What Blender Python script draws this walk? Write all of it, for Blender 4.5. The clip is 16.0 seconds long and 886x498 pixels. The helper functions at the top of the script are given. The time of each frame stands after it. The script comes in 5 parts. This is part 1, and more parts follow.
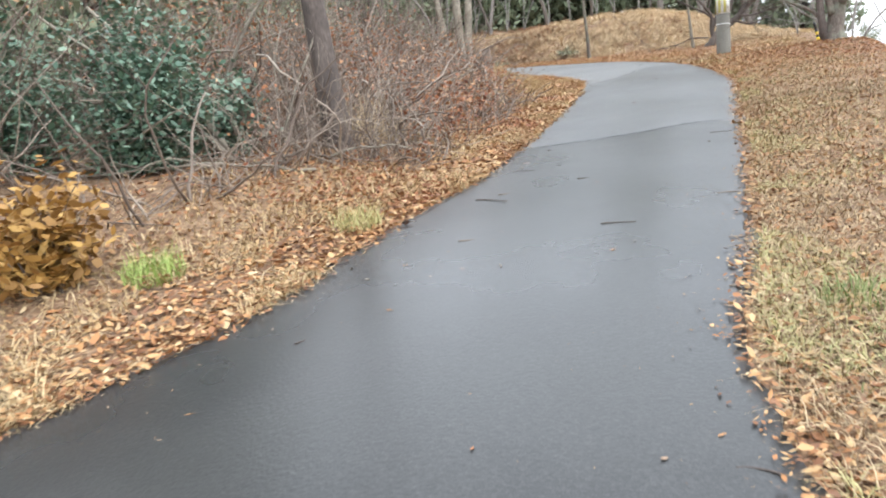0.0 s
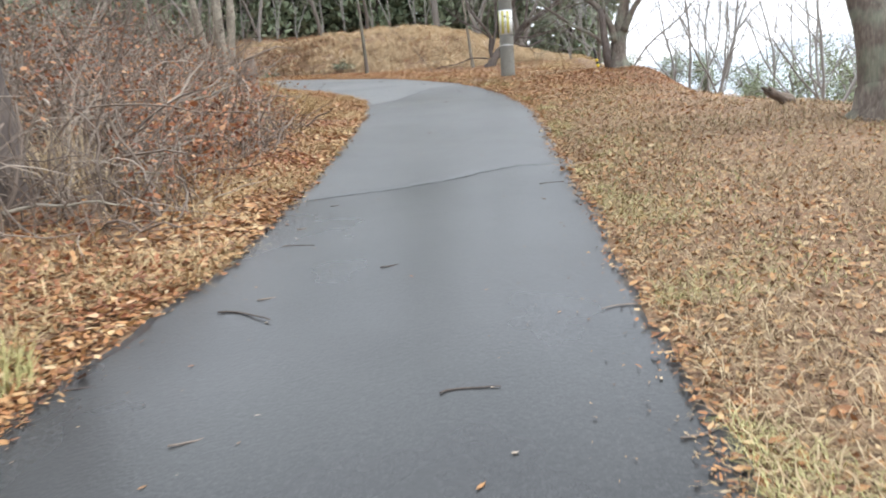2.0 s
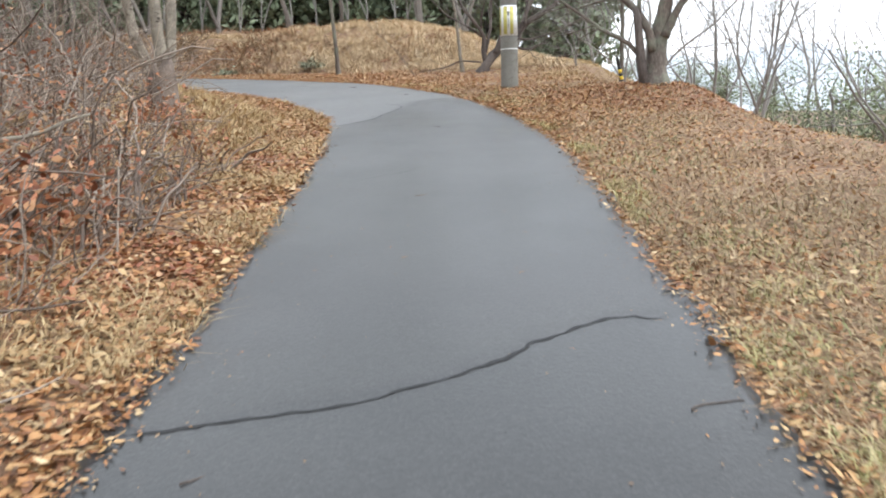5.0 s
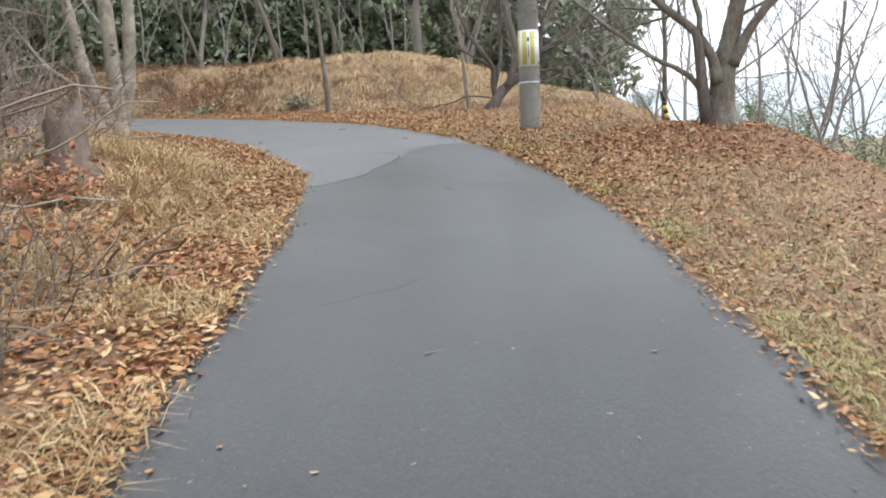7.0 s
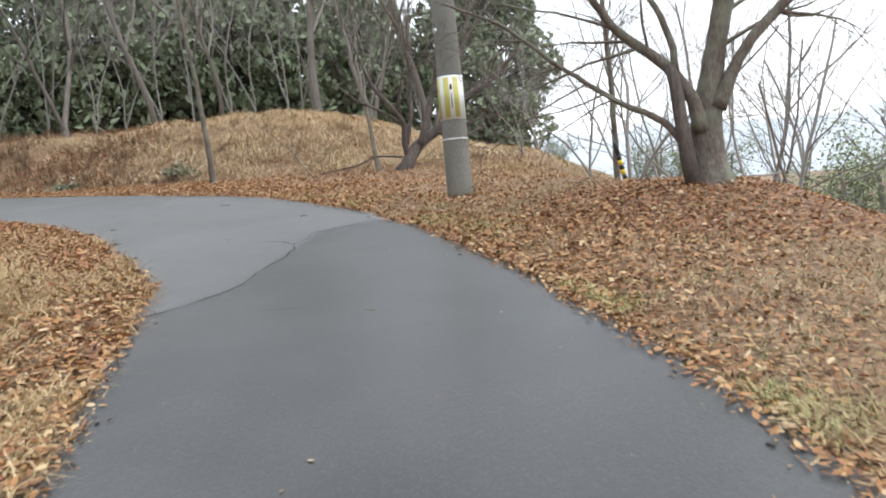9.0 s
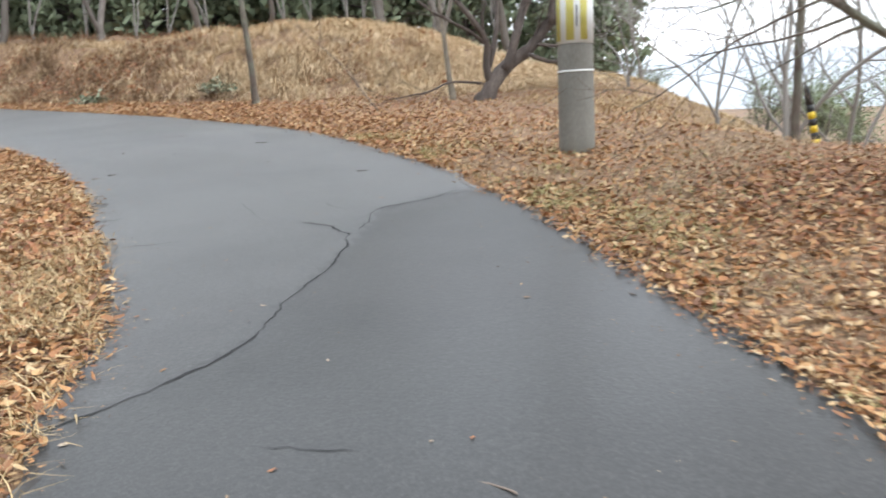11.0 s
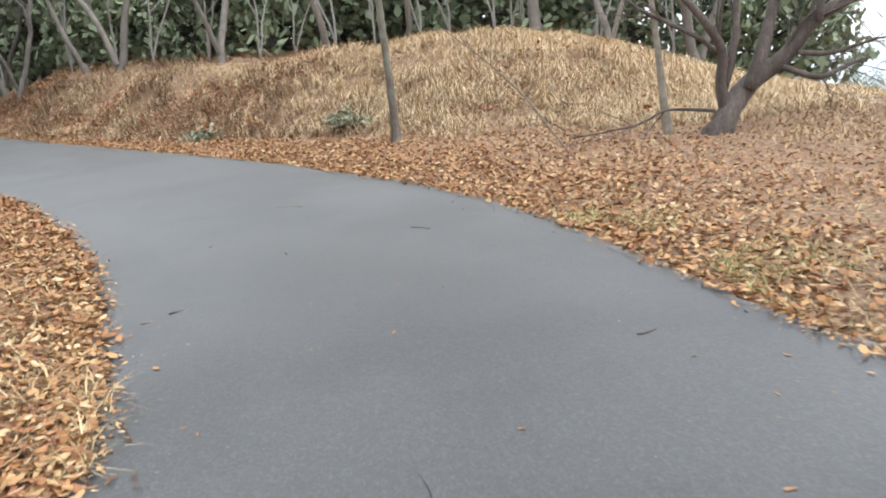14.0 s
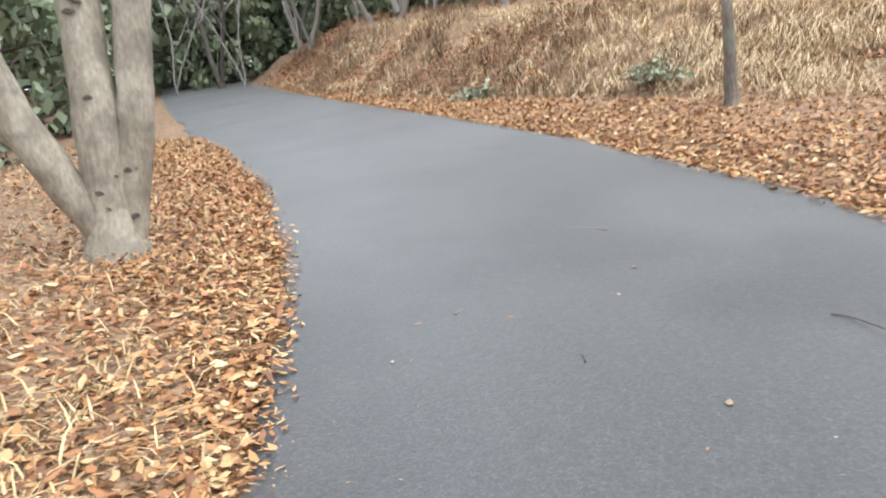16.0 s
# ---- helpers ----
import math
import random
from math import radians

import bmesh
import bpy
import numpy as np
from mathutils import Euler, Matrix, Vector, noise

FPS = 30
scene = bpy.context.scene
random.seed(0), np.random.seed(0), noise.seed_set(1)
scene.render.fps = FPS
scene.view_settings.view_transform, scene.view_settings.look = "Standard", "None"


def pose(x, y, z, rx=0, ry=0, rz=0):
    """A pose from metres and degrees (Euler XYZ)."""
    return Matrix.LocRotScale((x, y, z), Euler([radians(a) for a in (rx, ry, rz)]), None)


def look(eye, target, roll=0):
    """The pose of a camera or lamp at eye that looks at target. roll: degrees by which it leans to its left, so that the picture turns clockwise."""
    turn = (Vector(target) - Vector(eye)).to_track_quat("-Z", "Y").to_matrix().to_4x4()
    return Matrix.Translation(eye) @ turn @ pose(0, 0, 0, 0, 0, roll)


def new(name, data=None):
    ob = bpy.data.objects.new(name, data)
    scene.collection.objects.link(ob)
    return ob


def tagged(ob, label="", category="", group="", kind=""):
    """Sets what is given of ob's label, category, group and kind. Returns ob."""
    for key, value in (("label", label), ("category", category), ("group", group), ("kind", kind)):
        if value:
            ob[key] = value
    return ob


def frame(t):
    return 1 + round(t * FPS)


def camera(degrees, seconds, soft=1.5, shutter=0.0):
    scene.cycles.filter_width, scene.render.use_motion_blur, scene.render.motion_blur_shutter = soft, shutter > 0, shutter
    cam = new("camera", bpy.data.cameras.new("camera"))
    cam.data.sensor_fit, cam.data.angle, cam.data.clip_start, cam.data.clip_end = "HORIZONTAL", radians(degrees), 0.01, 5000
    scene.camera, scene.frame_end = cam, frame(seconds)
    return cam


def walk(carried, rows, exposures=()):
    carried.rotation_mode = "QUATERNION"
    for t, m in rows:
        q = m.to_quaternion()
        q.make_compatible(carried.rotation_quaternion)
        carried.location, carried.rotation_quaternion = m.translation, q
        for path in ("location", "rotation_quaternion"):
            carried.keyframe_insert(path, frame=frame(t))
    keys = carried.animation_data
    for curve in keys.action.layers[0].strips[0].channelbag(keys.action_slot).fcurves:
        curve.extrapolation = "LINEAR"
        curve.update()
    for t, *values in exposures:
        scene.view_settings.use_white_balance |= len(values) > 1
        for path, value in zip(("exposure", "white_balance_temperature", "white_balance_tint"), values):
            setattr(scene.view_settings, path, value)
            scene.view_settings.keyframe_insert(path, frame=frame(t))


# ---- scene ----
cam = camera(61.9, 16.0, 1.9, 0.3)
PATH = [
    (0.0, -0.064, -0.155, 1.376, 80.89, 4.90, 0.17),
    (0.5, -0.072, 0.415, 1.423, 81.37, 4.53, -3.28),
    (1.0, -0.020, 1.018, 1.500, 81.00, 3.77, -10.19),
    (1.5, 0.118, 1.672, 1.583, 81.16, 3.68, -12.61),
    (2.0, 0.238, 2.305, 1.660, 80.44, 3.61, -16.96),
    (2.5, 0.411, 2.910, 1.731, 80.06, 0.71, -19.37),
    (3.0, 0.549, 3.520, 1.780, 79.16, 1.10, -18.66),
    (3.5, 0.755, 4.166, 1.826, 78.00, 1.50, -20.48),
    (4.0, 0.865, 4.813, 1.908, 77.47, 2.34, -20.44),
    (4.5, 1.022, 5.373, 1.995, 78.90, 1.56, -20.11),
    (4.7, 1.098, 5.640, 2.081, 79.48, 1.79, -18.81),
    (6.8, 2.033, 8.715, 2.432, 81.93, 2.58, -18.68),
    (7.0, 2.054, 8.921, 2.479, 82.46, 2.60, -18.76),
    (7.5, 2.224, 9.589, 2.554, 82.72, 3.20, -22.83),
    (8.0, 2.396, 10.197, 2.638, 85.16, 3.61, -25.10),
    (8.2, 2.503, 10.468, 2.638, 86.09, 4.88, -24.85),
    (10.3, 3.498, 13.469, 3.143, 86.07, 5.22, -26.87),
    (10.5, 3.566, 13.765, 3.159, 84.95, 4.42, -25.33),
    (11.0, 3.691, 14.369, 3.195, 80.06, 2.84, -21.76),
    (11.5, 3.757, 15.099, 3.274, 79.01, 1.93, -14.45),
    (12.0, 3.850, 15.718, 3.345, 78.70, 1.22, -14.21),
    (12.5, 3.927, 16.329, 3.439, 79.03, 0.39, -12.87),
    (13.0, 3.964, 16.996, 3.563, 80.28, 0.63, -14.76),
    (13.5, 3.989, 17.643, 3.648, 81.09, 1.97, -12.95),
    (14.0, 4.009, 18.341, 3.734, 81.28, 3.87, -12.59),
    (14.5, 4.058, 18.998, 3.812, 81.35, 5.18, -9.68),
    (15.0, 3.965, 19.735, 3.922, 81.71, 5.35, -0.17),
    (15.5, 3.963, 20.444, 3.978, 82.49, 3.72, 7.00),
    (16.0, 3.933, 21.106, 3.992, 78.54, 4.19, 8.59),
]
EXPOSURES = [(0, 1.65, 6350, 10), (1, 1.45, 6350, 10), (3, 1.40, 6350, 10), (7, 1.26, 6400, 10), (8, 1.12, 6400, 10), (10.5, 1.22, 6400, 10), (11, 1.36, 6400, 10), (12.5, 1.46, 6450, 10), (14.5, 1.52, 6400, 10), (16, 1.75, 6350, 10)]
walk(cam, [(t, pose(*r)) for t, *r in PATH], EXPOSURES)

# ---- world, sun, exposure ----
world = bpy.data.worlds.new("overcast_sky")
scene.world = world
world.use_nodes = True
wn, wl = world.node_tree.nodes, world.node_tree.links
wn.clear()
w_out = wn.new("ShaderNodeOutputWorld")
w_bg = wn.new("ShaderNodeBackground")
w_sky = wn.new("ShaderNodeTexSky")
w_sky.sky_type = "NISHITA"
w_sky.sun_disc = False
w_sky.sun_elevation = radians(38)
w_sky.sun_rotation = radians(60)
w_gain = wn.new("ShaderNodeVectorMath")
w_gain.operation = "SCALE"
w_gain.inputs["Scale"].default_value = 0.10
w_cloud = wn.new("ShaderNodeTexNoise")
w_cloud.inputs["Scale"].default_value = 2.5
w_cloud.inputs["Detail"].default_value = 4
w_ramp = wn.new("ShaderNodeValToRGB")
w_ramp.color_ramp.elements[0].color = (0.78, 0.86, 0.97, 1)
w_ramp.color_ramp.elements[1].color = (0.94, 0.98, 1.0, 1)
w_mix = wn.new("ShaderNodeMix")
w_mix.data_type = "RGBA"
w_mix.inputs[0].default_value = 0.88
wl.new(w_sky.outputs[0], w_gain.inputs[0])
wl.new(w_cloud.outputs["Fac"], w_ramp.inputs[0])
wl.new(w_gain.outputs[0], w_mix.inputs[6])
wl.new(w_ramp.outputs[0], w_mix.inputs[7])
wl.new(w_mix.outputs[2], w_bg.inputs["Color"])
w_bg.inputs["Strength"].default_value = 1.0
wl.new(w_bg.outputs[0], w_out.inputs[0])

sun = new("sun", bpy.data.lights.new("sun", "SUN"))
sun.data.energy, sun.data.angle, sun.data.color = 0.9, radians(35), (1.0, 0.97, 0.92)
sun.matrix_world = look((0, 0, 30), (-14, 8, 0))


# ---- materials ----
def grained(name, colours, scale=4.0, fine=60.0, rough=0.8, bump=0.3, depth=0.01, island=0.0, gloss_var=0.1, objvar=0.0, sheen=0.0,
            stretch=None, stain=None, cells=None):
    """A surface whose colour runs through the given colours by a coarse and a fine noise, with relief."""
    m = bpy.data.materials.new(name)
    m.use_nodes = True
    n, l = m.node_tree.nodes, m.node_tree.links
    b = n["Principled BSDF"]
    tc = n.new("ShaderNodeTexCoord")
    src = tc.outputs["Object"]
    if stretch:
        mp = n.new("ShaderNodeMapping")
        mp.inputs["Scale"].default_value = stretch
        l.new(src, mp.inputs[0])
        src = mp.outputs[0]
    a = n.new("ShaderNodeTexNoise")
    a.inputs["Scale"].default_value, a.inputs["Detail"].default_value = scale, 5
    f = n.new("ShaderNodeTexNoise")
    f.inputs["Scale"].default_value, f.inputs["Detail"].default_value = fine, 3
    l.new(src, a.inputs["Vector"])
    l.new(src, f.inputs["Vector"])
    mix = n.new("ShaderNodeMath")
    mix.operation = "MULTIPLY_ADD"
    mix.inputs[1].default_value = 0.45
    l.new(f.outputs["Fac"], mix.inputs[0])
    sc = n.new("ShaderNodeMath")
    sc.operation = "MULTIPLY"
    sc.inputs[1].default_value = 0.55
    l.new(a.outputs["Fac"], sc.inputs[0])
    l.new(sc.outputs[0], mix.inputs[2])
    fac = mix.outputs[0]
    for amount, kind, sock in ((island, "ShaderNodeNewGeometry", "Random Per Island"), (objvar, "ShaderNodeObjectInfo", "Random")):
        if amount:
            g = n.new(kind)
            k = n.new("ShaderNodeMix")
            k.inputs[0].default_value = amount
            l.new(fac, k.inputs[2])
            l.new(g.outputs[sock], k.inputs[3])
            fac = k.outputs[0]
    ramp = n.new("ShaderNodeValToRGB")
    e = ramp.color_ramp.elements
    lo, hi = (0.05, 0.95) if island else (0.3, 0.7)
    while len(e) < len(colours):
        e.new(0.5)
    for i, c in enumerate(colours):
        e[i].position = lo + (hi - lo) * i / (len(colours) - 1)
        e[i].color = (*c, 1)
    l.new(fac, ramp.inputs[0])
    colour = ramp.outputs[0]
    if stain:
        sn = n.new("ShaderNodeTexNoise")
        sn.inputs["Scale"].default_value, sn.inputs["Detail"].default_value = stain[0], 6
        l.new(tc.outputs["Object"], sn.inputs["Vector"])
        sr = n.new("ShaderNodeMapRange")
        sr.inputs[1].default_value, sr.inputs[2].default_value = 0.46, 0.62
        l.new(sn.outputs["Fac"], sr.inputs[0])
        sm = n.new("ShaderNodeMix")
        sm.data_type = "RGBA"
        sm.inputs[7].default_value = (*stain[1], 1)
        sa = n.new("ShaderNodeMath")
        sa.operation = "MULTIPLY"
        sa.inputs[1].default_value = stain[2]
        l.new(sr.outputs[0], sa.inputs[0])
        l.new(sa.outputs[0], sm.inputs[0])
        l.new(colour, sm.inputs[6])
        colour = sm.outputs[2]
    if cells:
        vo = n.new("ShaderNodeTexVoronoi")
        vo.inputs["Scale"].default_value, vo.inputs["Randomness"].default_value = cells[0], 1.0
        wob = n.new("ShaderNodeMix")
        wob.data_type = "RGBA"
        wob.blend_type = "ADD"
        wob.inputs[0].default_value = 0.06
        l.new(tc.outputs["Object"], wob.inputs[6])
        l.new(f.outputs["Color"], wob.inputs[7])
        l.new(wob.outputs[2], vo.inputs["Vector"])
        sp = n.new("ShaderNodeSeparateColor")
        l.new(vo.outputs["Color"], sp.inputs[0])
        cr = n.new("ShaderNodeValToRGB")
        ce = cr.color_ramp.elements
        while len(ce) < len(cells[1]):
            ce.new(0.5)
        for i, c in enumerate(cells[1]):
            ce[i].position = i / (len(cells[1]) - 1)
            ce[i].color = (*c, 1)
        l.new(sp.outputs[0], cr.inputs[0])
        cm = n.new("ShaderNodeMix")
        cm.data_type = "RGBA"
        cm.inputs[0].default_value = cells[2]
        l.new(colour, cm.inputs[6])
        l.new(cr.outputs[0], cm.inputs[7])
        colour = cm.outputs[2]
    l.new(colour, b.inputs["Base Color"])
    rr = n.new("ShaderNodeMapRange")
    rr.inputs[3].default_value, rr.inputs[4].default_value = rough - gloss_var, min(1, rough + gloss_var)
    l.new(a.outputs["Fac"], rr.inputs[0])
    l.new(rr.outputs[0], b.inputs["Roughness"])
    if bump:
        bp = n.new("ShaderNodeBump")
        bp.inputs["Strength"].default_value, bp.inputs["Distance"].default_value = bump, depth
        l.new(mix.outputs[0], bp.inputs["Height"])
        l.new(bp.outputs[0], b.inputs["Normal"])
    if sheen:
        b.inputs["Sheen Weight"].default_value = sheen
    return m


def asphalt(name, k, rough, bloom):
    """One lay of damp asphalt, k times as light as the oldest."""
    tones = [tuple(v * k for v in c) for c in ((0.050, 0.049, 0.048), (0.074, 0.073, 0.072), (0.108, 0.106, 0.104))]
    chips = [tuple(v * k for v in c) for c in ((0.014, 0.014, 0.014), (0.055, 0.055, 0.055), (0.085, 0.085, 0.085), (0.26, 0.255, 0.25))]
    m = grained(name, tones, 0.5, 55, rough, 0.4, 0.007, gloss_var=0.17, stain=(0.8, tuple(0.022 * k for _ in range(3)), 0.5), cells=(120, chips, 0.26))
    m.node_tree.nodes["Principled BSDF"].inputs["Specular IOR Level"].default_value = 0.44
    m.node_tree.nodes["Principled BSDF"].inputs["Sheen Weight"].default_value = bloom
    m.node_tree.nodes["Principled BSDF"].inputs["Sheen Roughness"].default_value = 0.35
    return m


# lays differ in age; the farther ones are also paled for grazing sheen
ASPHALT, ASPHALT_MID, ASPHALT_NEW = asphalt("old_asphalt", 0.40, 0.30, 0.12), asphalt("grey_asphalt_sheen_lift", 0.50, 0.38, 0.2), asphalt("pale_asphalt_sheen_lift", 0.70, 0.44, 0.36)
# near-black colour that stands for the depth of a crack
GAP_DARK = grained("crack_dark", [(0.008, 0.008, 0.009), (0.03, 0.03, 0.03)], 12, 80, 0.9, 0.5)
SOIL = grained("litter_soil", [(0.09, 0.052, 0.033), (0.17, 0.105, 0.062), (0.27, 0.185, 0.11)], 2.2, 42, 0.95, 0.9, 0.03,
               stain=(0.9, (0.25, 0.18, 0.10), 0.5), cells=(26, [(0.06, 0.034, 0.022), (0.17, 0.092, 0.052), (0.28, 0.165, 0.092), (0.37, 0.26, 0.165)], 0.6))
LITTER = grained("fallen_leaves", [(0.085, 0.036, 0.02), (0.19, 0.08, 0.032), (0.32, 0.138, 0.048), (0.39, 0.20, 0.076), (0.46, 0.30, 0.14), (0.58, 0.46, 0.29)], 0.8, 25, 0.65,
                 0.2, 0.004, island=0.75)
RUSSET = grained("russet_leaves", [(0.10, 0.034, 0.018), (0.22, 0.07, 0.03), (0.33, 0.125, 0.05), (0.41, 0.21, 0.10), (0.50, 0.34, 0.20)], 0.8, 25, 0.65, 0.2, 0.004, island=0.7)
STRAW = grained("dry_grass", [(0.20, 0.125, 0.055), (0.39, 0.27, 0.13), (0.54, 0.40, 0.21), (0.68, 0.54, 0.33)], 0.6, 20, 0.7, 0.1, 0.004, island=0.7)
HAY = grained("matted_grass", [(0.13, 0.078, 0.042), (0.25, 0.165, 0.085), (0.38, 0.27, 0.15), (0.56, 0.44, 0.27)], 0.6, 20, 0.75, 0.1, 0.004, island=0.85)
PALE_STRAW = grained("pale_straw", [(0.30, 0.20, 0.11), (0.52, 0.385, 0.23), (0.68, 0.53, 0.34), (0.80, 0.68, 0.48)], 0.6, 20, 0.7, 0.1, 0.004, island=0.7)
GREEN_GRASS = grained("green_grass", [(0.11, 0.15, 0.045), (0.19, 0.23, 0.075), (0.32, 0.33, 0.13)], 2, 20, 0.6, 0.1, 0.004, island=0.7)
BRIGHT_GRASS = grained("fresh_grass", [(0.21, 0.29, 0.06), (0.36, 0.44, 0.13)], 2, 20, 0.6, 0.1, 0.004, island=0.7)
YELLOW_GRASS = grained("yellowing_grass", [(0.26, 0.25, 0.08), (0.42, 0.38, 0.16), (0.56, 0.48, 0.25)], 2, 20, 0.6, 0.1, 0.004, island=0.7)
OCHRE = grained("ochre_leaves", [(0.17, 0.08, 0.02), (0.33, 0.175, 0.04), (0.46, 0.28, 0.08)], 1, 20, 0.6, 0.1, 0.004, island=0.7)
EVERGREEN = grained("evergreen_leaves", [(0.035, 0.08, 0.05), (0.085, 0.15, 0.095), (0.20, 0.27, 0.19)], 1, 20, 0.38, 0.1, 0.004, island=0.6)
# leaf tones lifted above real foliage to hold the woods' mist
FOREST = grained("forest_leaves_haze_lifted", [(0.13, 0.165, 0.105), (0.23, 0.27, 0.17), (0.35, 0.38, 0.26)], 0.25, 6, 0.6, 0.1, 0.01, island=0.5, objvar=0.25)
# foliage paled in its base colour to stand for distance haze
HAZE_PALED_LEAF = grained("haze_paled_foliage", [(0.21, 0.25, 0.15), (0.27, 0.31, 0.19), (0.35, 0.375, 0.26)], 0.2, 5, 1.0, 0.0, 0.01, island=0.5, objvar=0.3)
FOREST.node_tree.nodes["Principled BSDF"].inputs["Specular IOR Level"].default_value = 0.15
HAZE_PALED_LEAF.node_tree.nodes["Principled BSDF"].inputs["Specular IOR Level"].default_value = 0.0
BARK = grained("grey_brown_bark", [(0.045, 0.033, 0.026), (0.11, 0.085, 0.068), (0.22, 0.185, 0.15)], 6, 40, 0.85, 0.9, 0.02, stretch=(1, 1, 0.3),
               stain=(3.0, (0.22, 0.25, 0.18), 0.4))
PALE_BARK = grained("pale_grey_bark", [(0.13, 0.107, 0.078), (0.25, 0.215, 0.165), (0.38, 0.34, 0.275)], 4, 30, 0.8, 0.7, 0.012, stretch=(1, 1, 0.45),
                    stain=(5.0, (0.10, 0.08, 0.065), 0.5))
GREY_BARK = grained("grey_bark", [(0.08, 0.067, 0.056), (0.155, 0.133, 0.115), (0.29, 0.26, 0.23)], 4, 30, 0.85, 0.7, 0.012, stretch=(1, 1, 0.45), objvar=0.35)
DARK_BARK = grained("dark_bark", [(0.035, 0.027, 0.024), (0.085, 0.065, 0.055), (0.16, 0.13, 0.11)], 6, 40, 0.85, 0.9, 0.02, stretch=(1, 1, 0.3))
TWIG = grained("dry_twigs", [(0.075, 0.053, 0.04), (0.19, 0.145, 0.115), (0.44, 0.37, 0.30)], 0.9, 30, 0.85, 0.3, 0.004, island=0.75)
# twigs paled the same way, with the haze in the colour
PALED_TWIG = grained("haze_paled_twigs", [(0.17, 0.155, 0.14), (0.32, 0.295, 0.27)], 0.9, 30, 0.9, 0.1, 0.004, island=0.5)
CONCRETE = grained("pole_concrete", [(0.115, 0.108, 0.092), (0.185, 0.175, 0.152), (0.26, 0.25, 0.222)], 2.5, 90, 0.85, 0.4, 0.004, stretch=(1, 1, 0.25),
                   stain=(1.6, (0.16, 0.155, 0.13), 0.5))
SHEET = grained("sign_sheet", [(0.62, 0.62, 0.60), (0.72, 0.72, 0.70)], 5, 60, 0.5, 0.1, 0.002)
SIGN_YELLOW = grained("faded_yellow", [(0.42, 0.37, 0.08), (0.55, 0.49, 0.14)], 9, 60, 0.55, 0.1, 0.002)
BLACK = grained("black_plastic", [(0.012, 0.012, 0.012), (0.03, 0.03, 0.03)], 8, 60, 0.5, 0.1, 0.002)
YELLOW = grained("yellow_plastic", [(0.70, 0.48, 0.02), (0.80, 0.58, 0.04)], 8, 60, 0.45, 0.1, 0.002)
BAND = grained("white_band", [(0.6, 0.6, 0.58), (0.75, 0.75, 0.73)], 8, 60, 0.5, 0.1, 0.002)
WIRE = grained("steel_wire", [(0.10, 0.10, 0.10), (0.2, 0.2, 0.2)], 8, 60, 0.5, 0.1, 0.002)
FERN = grained("dull_fern", [(0.10, 0.13, 0.075), (0.19, 0.22, 0.14), (0.33, 0.35, 0.25)], 1, 20, 0.6, 0.1, 0.004, island=0.6)
WEED = grained("brown_weeds", [(0.085, 0.05, 0.03), (0.17, 0.105, 0.06), (0.29, 0.19, 0.11), (0.40, 0.28, 0.17)], 0.7, 20, 0.8, 0.1, 0.004, island=0.7)
SCAR = grained("bark_scar", [(0.045, 0.035, 0.028), (0.10, 0.08, 0.065)], 20, 80, 0.9, 0.6, 0.006)
WOOD = grained("rotten_wood", [(0.05, 0.035, 0.028), (0.13, 0.095, 0.075), (0.24, 0.19, 0.15)], 7, 50, 0.9, 1.0, 0.02, stretch=(1, 1, 0.25))
PALE_SPECK = grained("pale_leaf", [(0.24, 0.15, 0.09), (0.46, 0.37, 0.28)], 7, 50, 0.7, 0.3, 0.004, objvar=0.7)
# the hills' pale blue is distance haze held in the base colour
HILL = grained("haze_blue_hill", [(0.47, 0.515, 0.555), (0.52, 0.56, 0.60)], 0.004, 0.05, 1.0, 0.0)

# ---- geometry helpers ----
rng = np.random.default_rng(7)


def mesh_of(name, verts, faces, mat, smooth=False):
    """A mesh from arrays: verts (n, 3), faces (m, 4) or (m, 3)."""
    verts, faces = np.asarray(verts, np.float32).reshape(-1, 3), np.asarray(faces, np.int32)
    me = bpy.data.meshes.new(name)
    me.vertices.add(len(verts))
    me.vertices.foreach_set("co", verts.ravel())
    k = faces.shape[1]
    me.loops.add(faces.size)
    me.loops.foreach_set("vertex_index", faces.ravel())
    me.polygons.add(len(faces))
    me.polygons.foreach_set("loop_start", np.arange(0, faces.size, k, dtype=np.int32))
    if smooth:
        me.polygons.foreach_set("use_smooth", np.ones(len(faces), bool))
    me.update(calc_edges=True)
    me.validate()
    me.materials.append(mat)
    return me


def part(name, me, parent=None, label=""):
    ob = new(name, me)
    ob.parent = parent
    return tagged(ob, label)


def thing(name, label, category, at=(0, 0, 0), group="", kind=""):
    ob = new(name)
    ob.empty_display_size = 0.2
    ob.location = at
    return tagged(ob, label, category, group, kind)


def join(*chunks):
    """Joins (verts, quads) chunks into one pair of arrays."""
    vs, fs, k = [], [], 0
    for v, f in chunks:
        vs.append(np.asarray(v, float).reshape(-1, 3))
        fs.append(np.asarray(f, int) + k)
        k += len(vs[-1])
    return np.concatenate(vs), np.concatenate(fs)


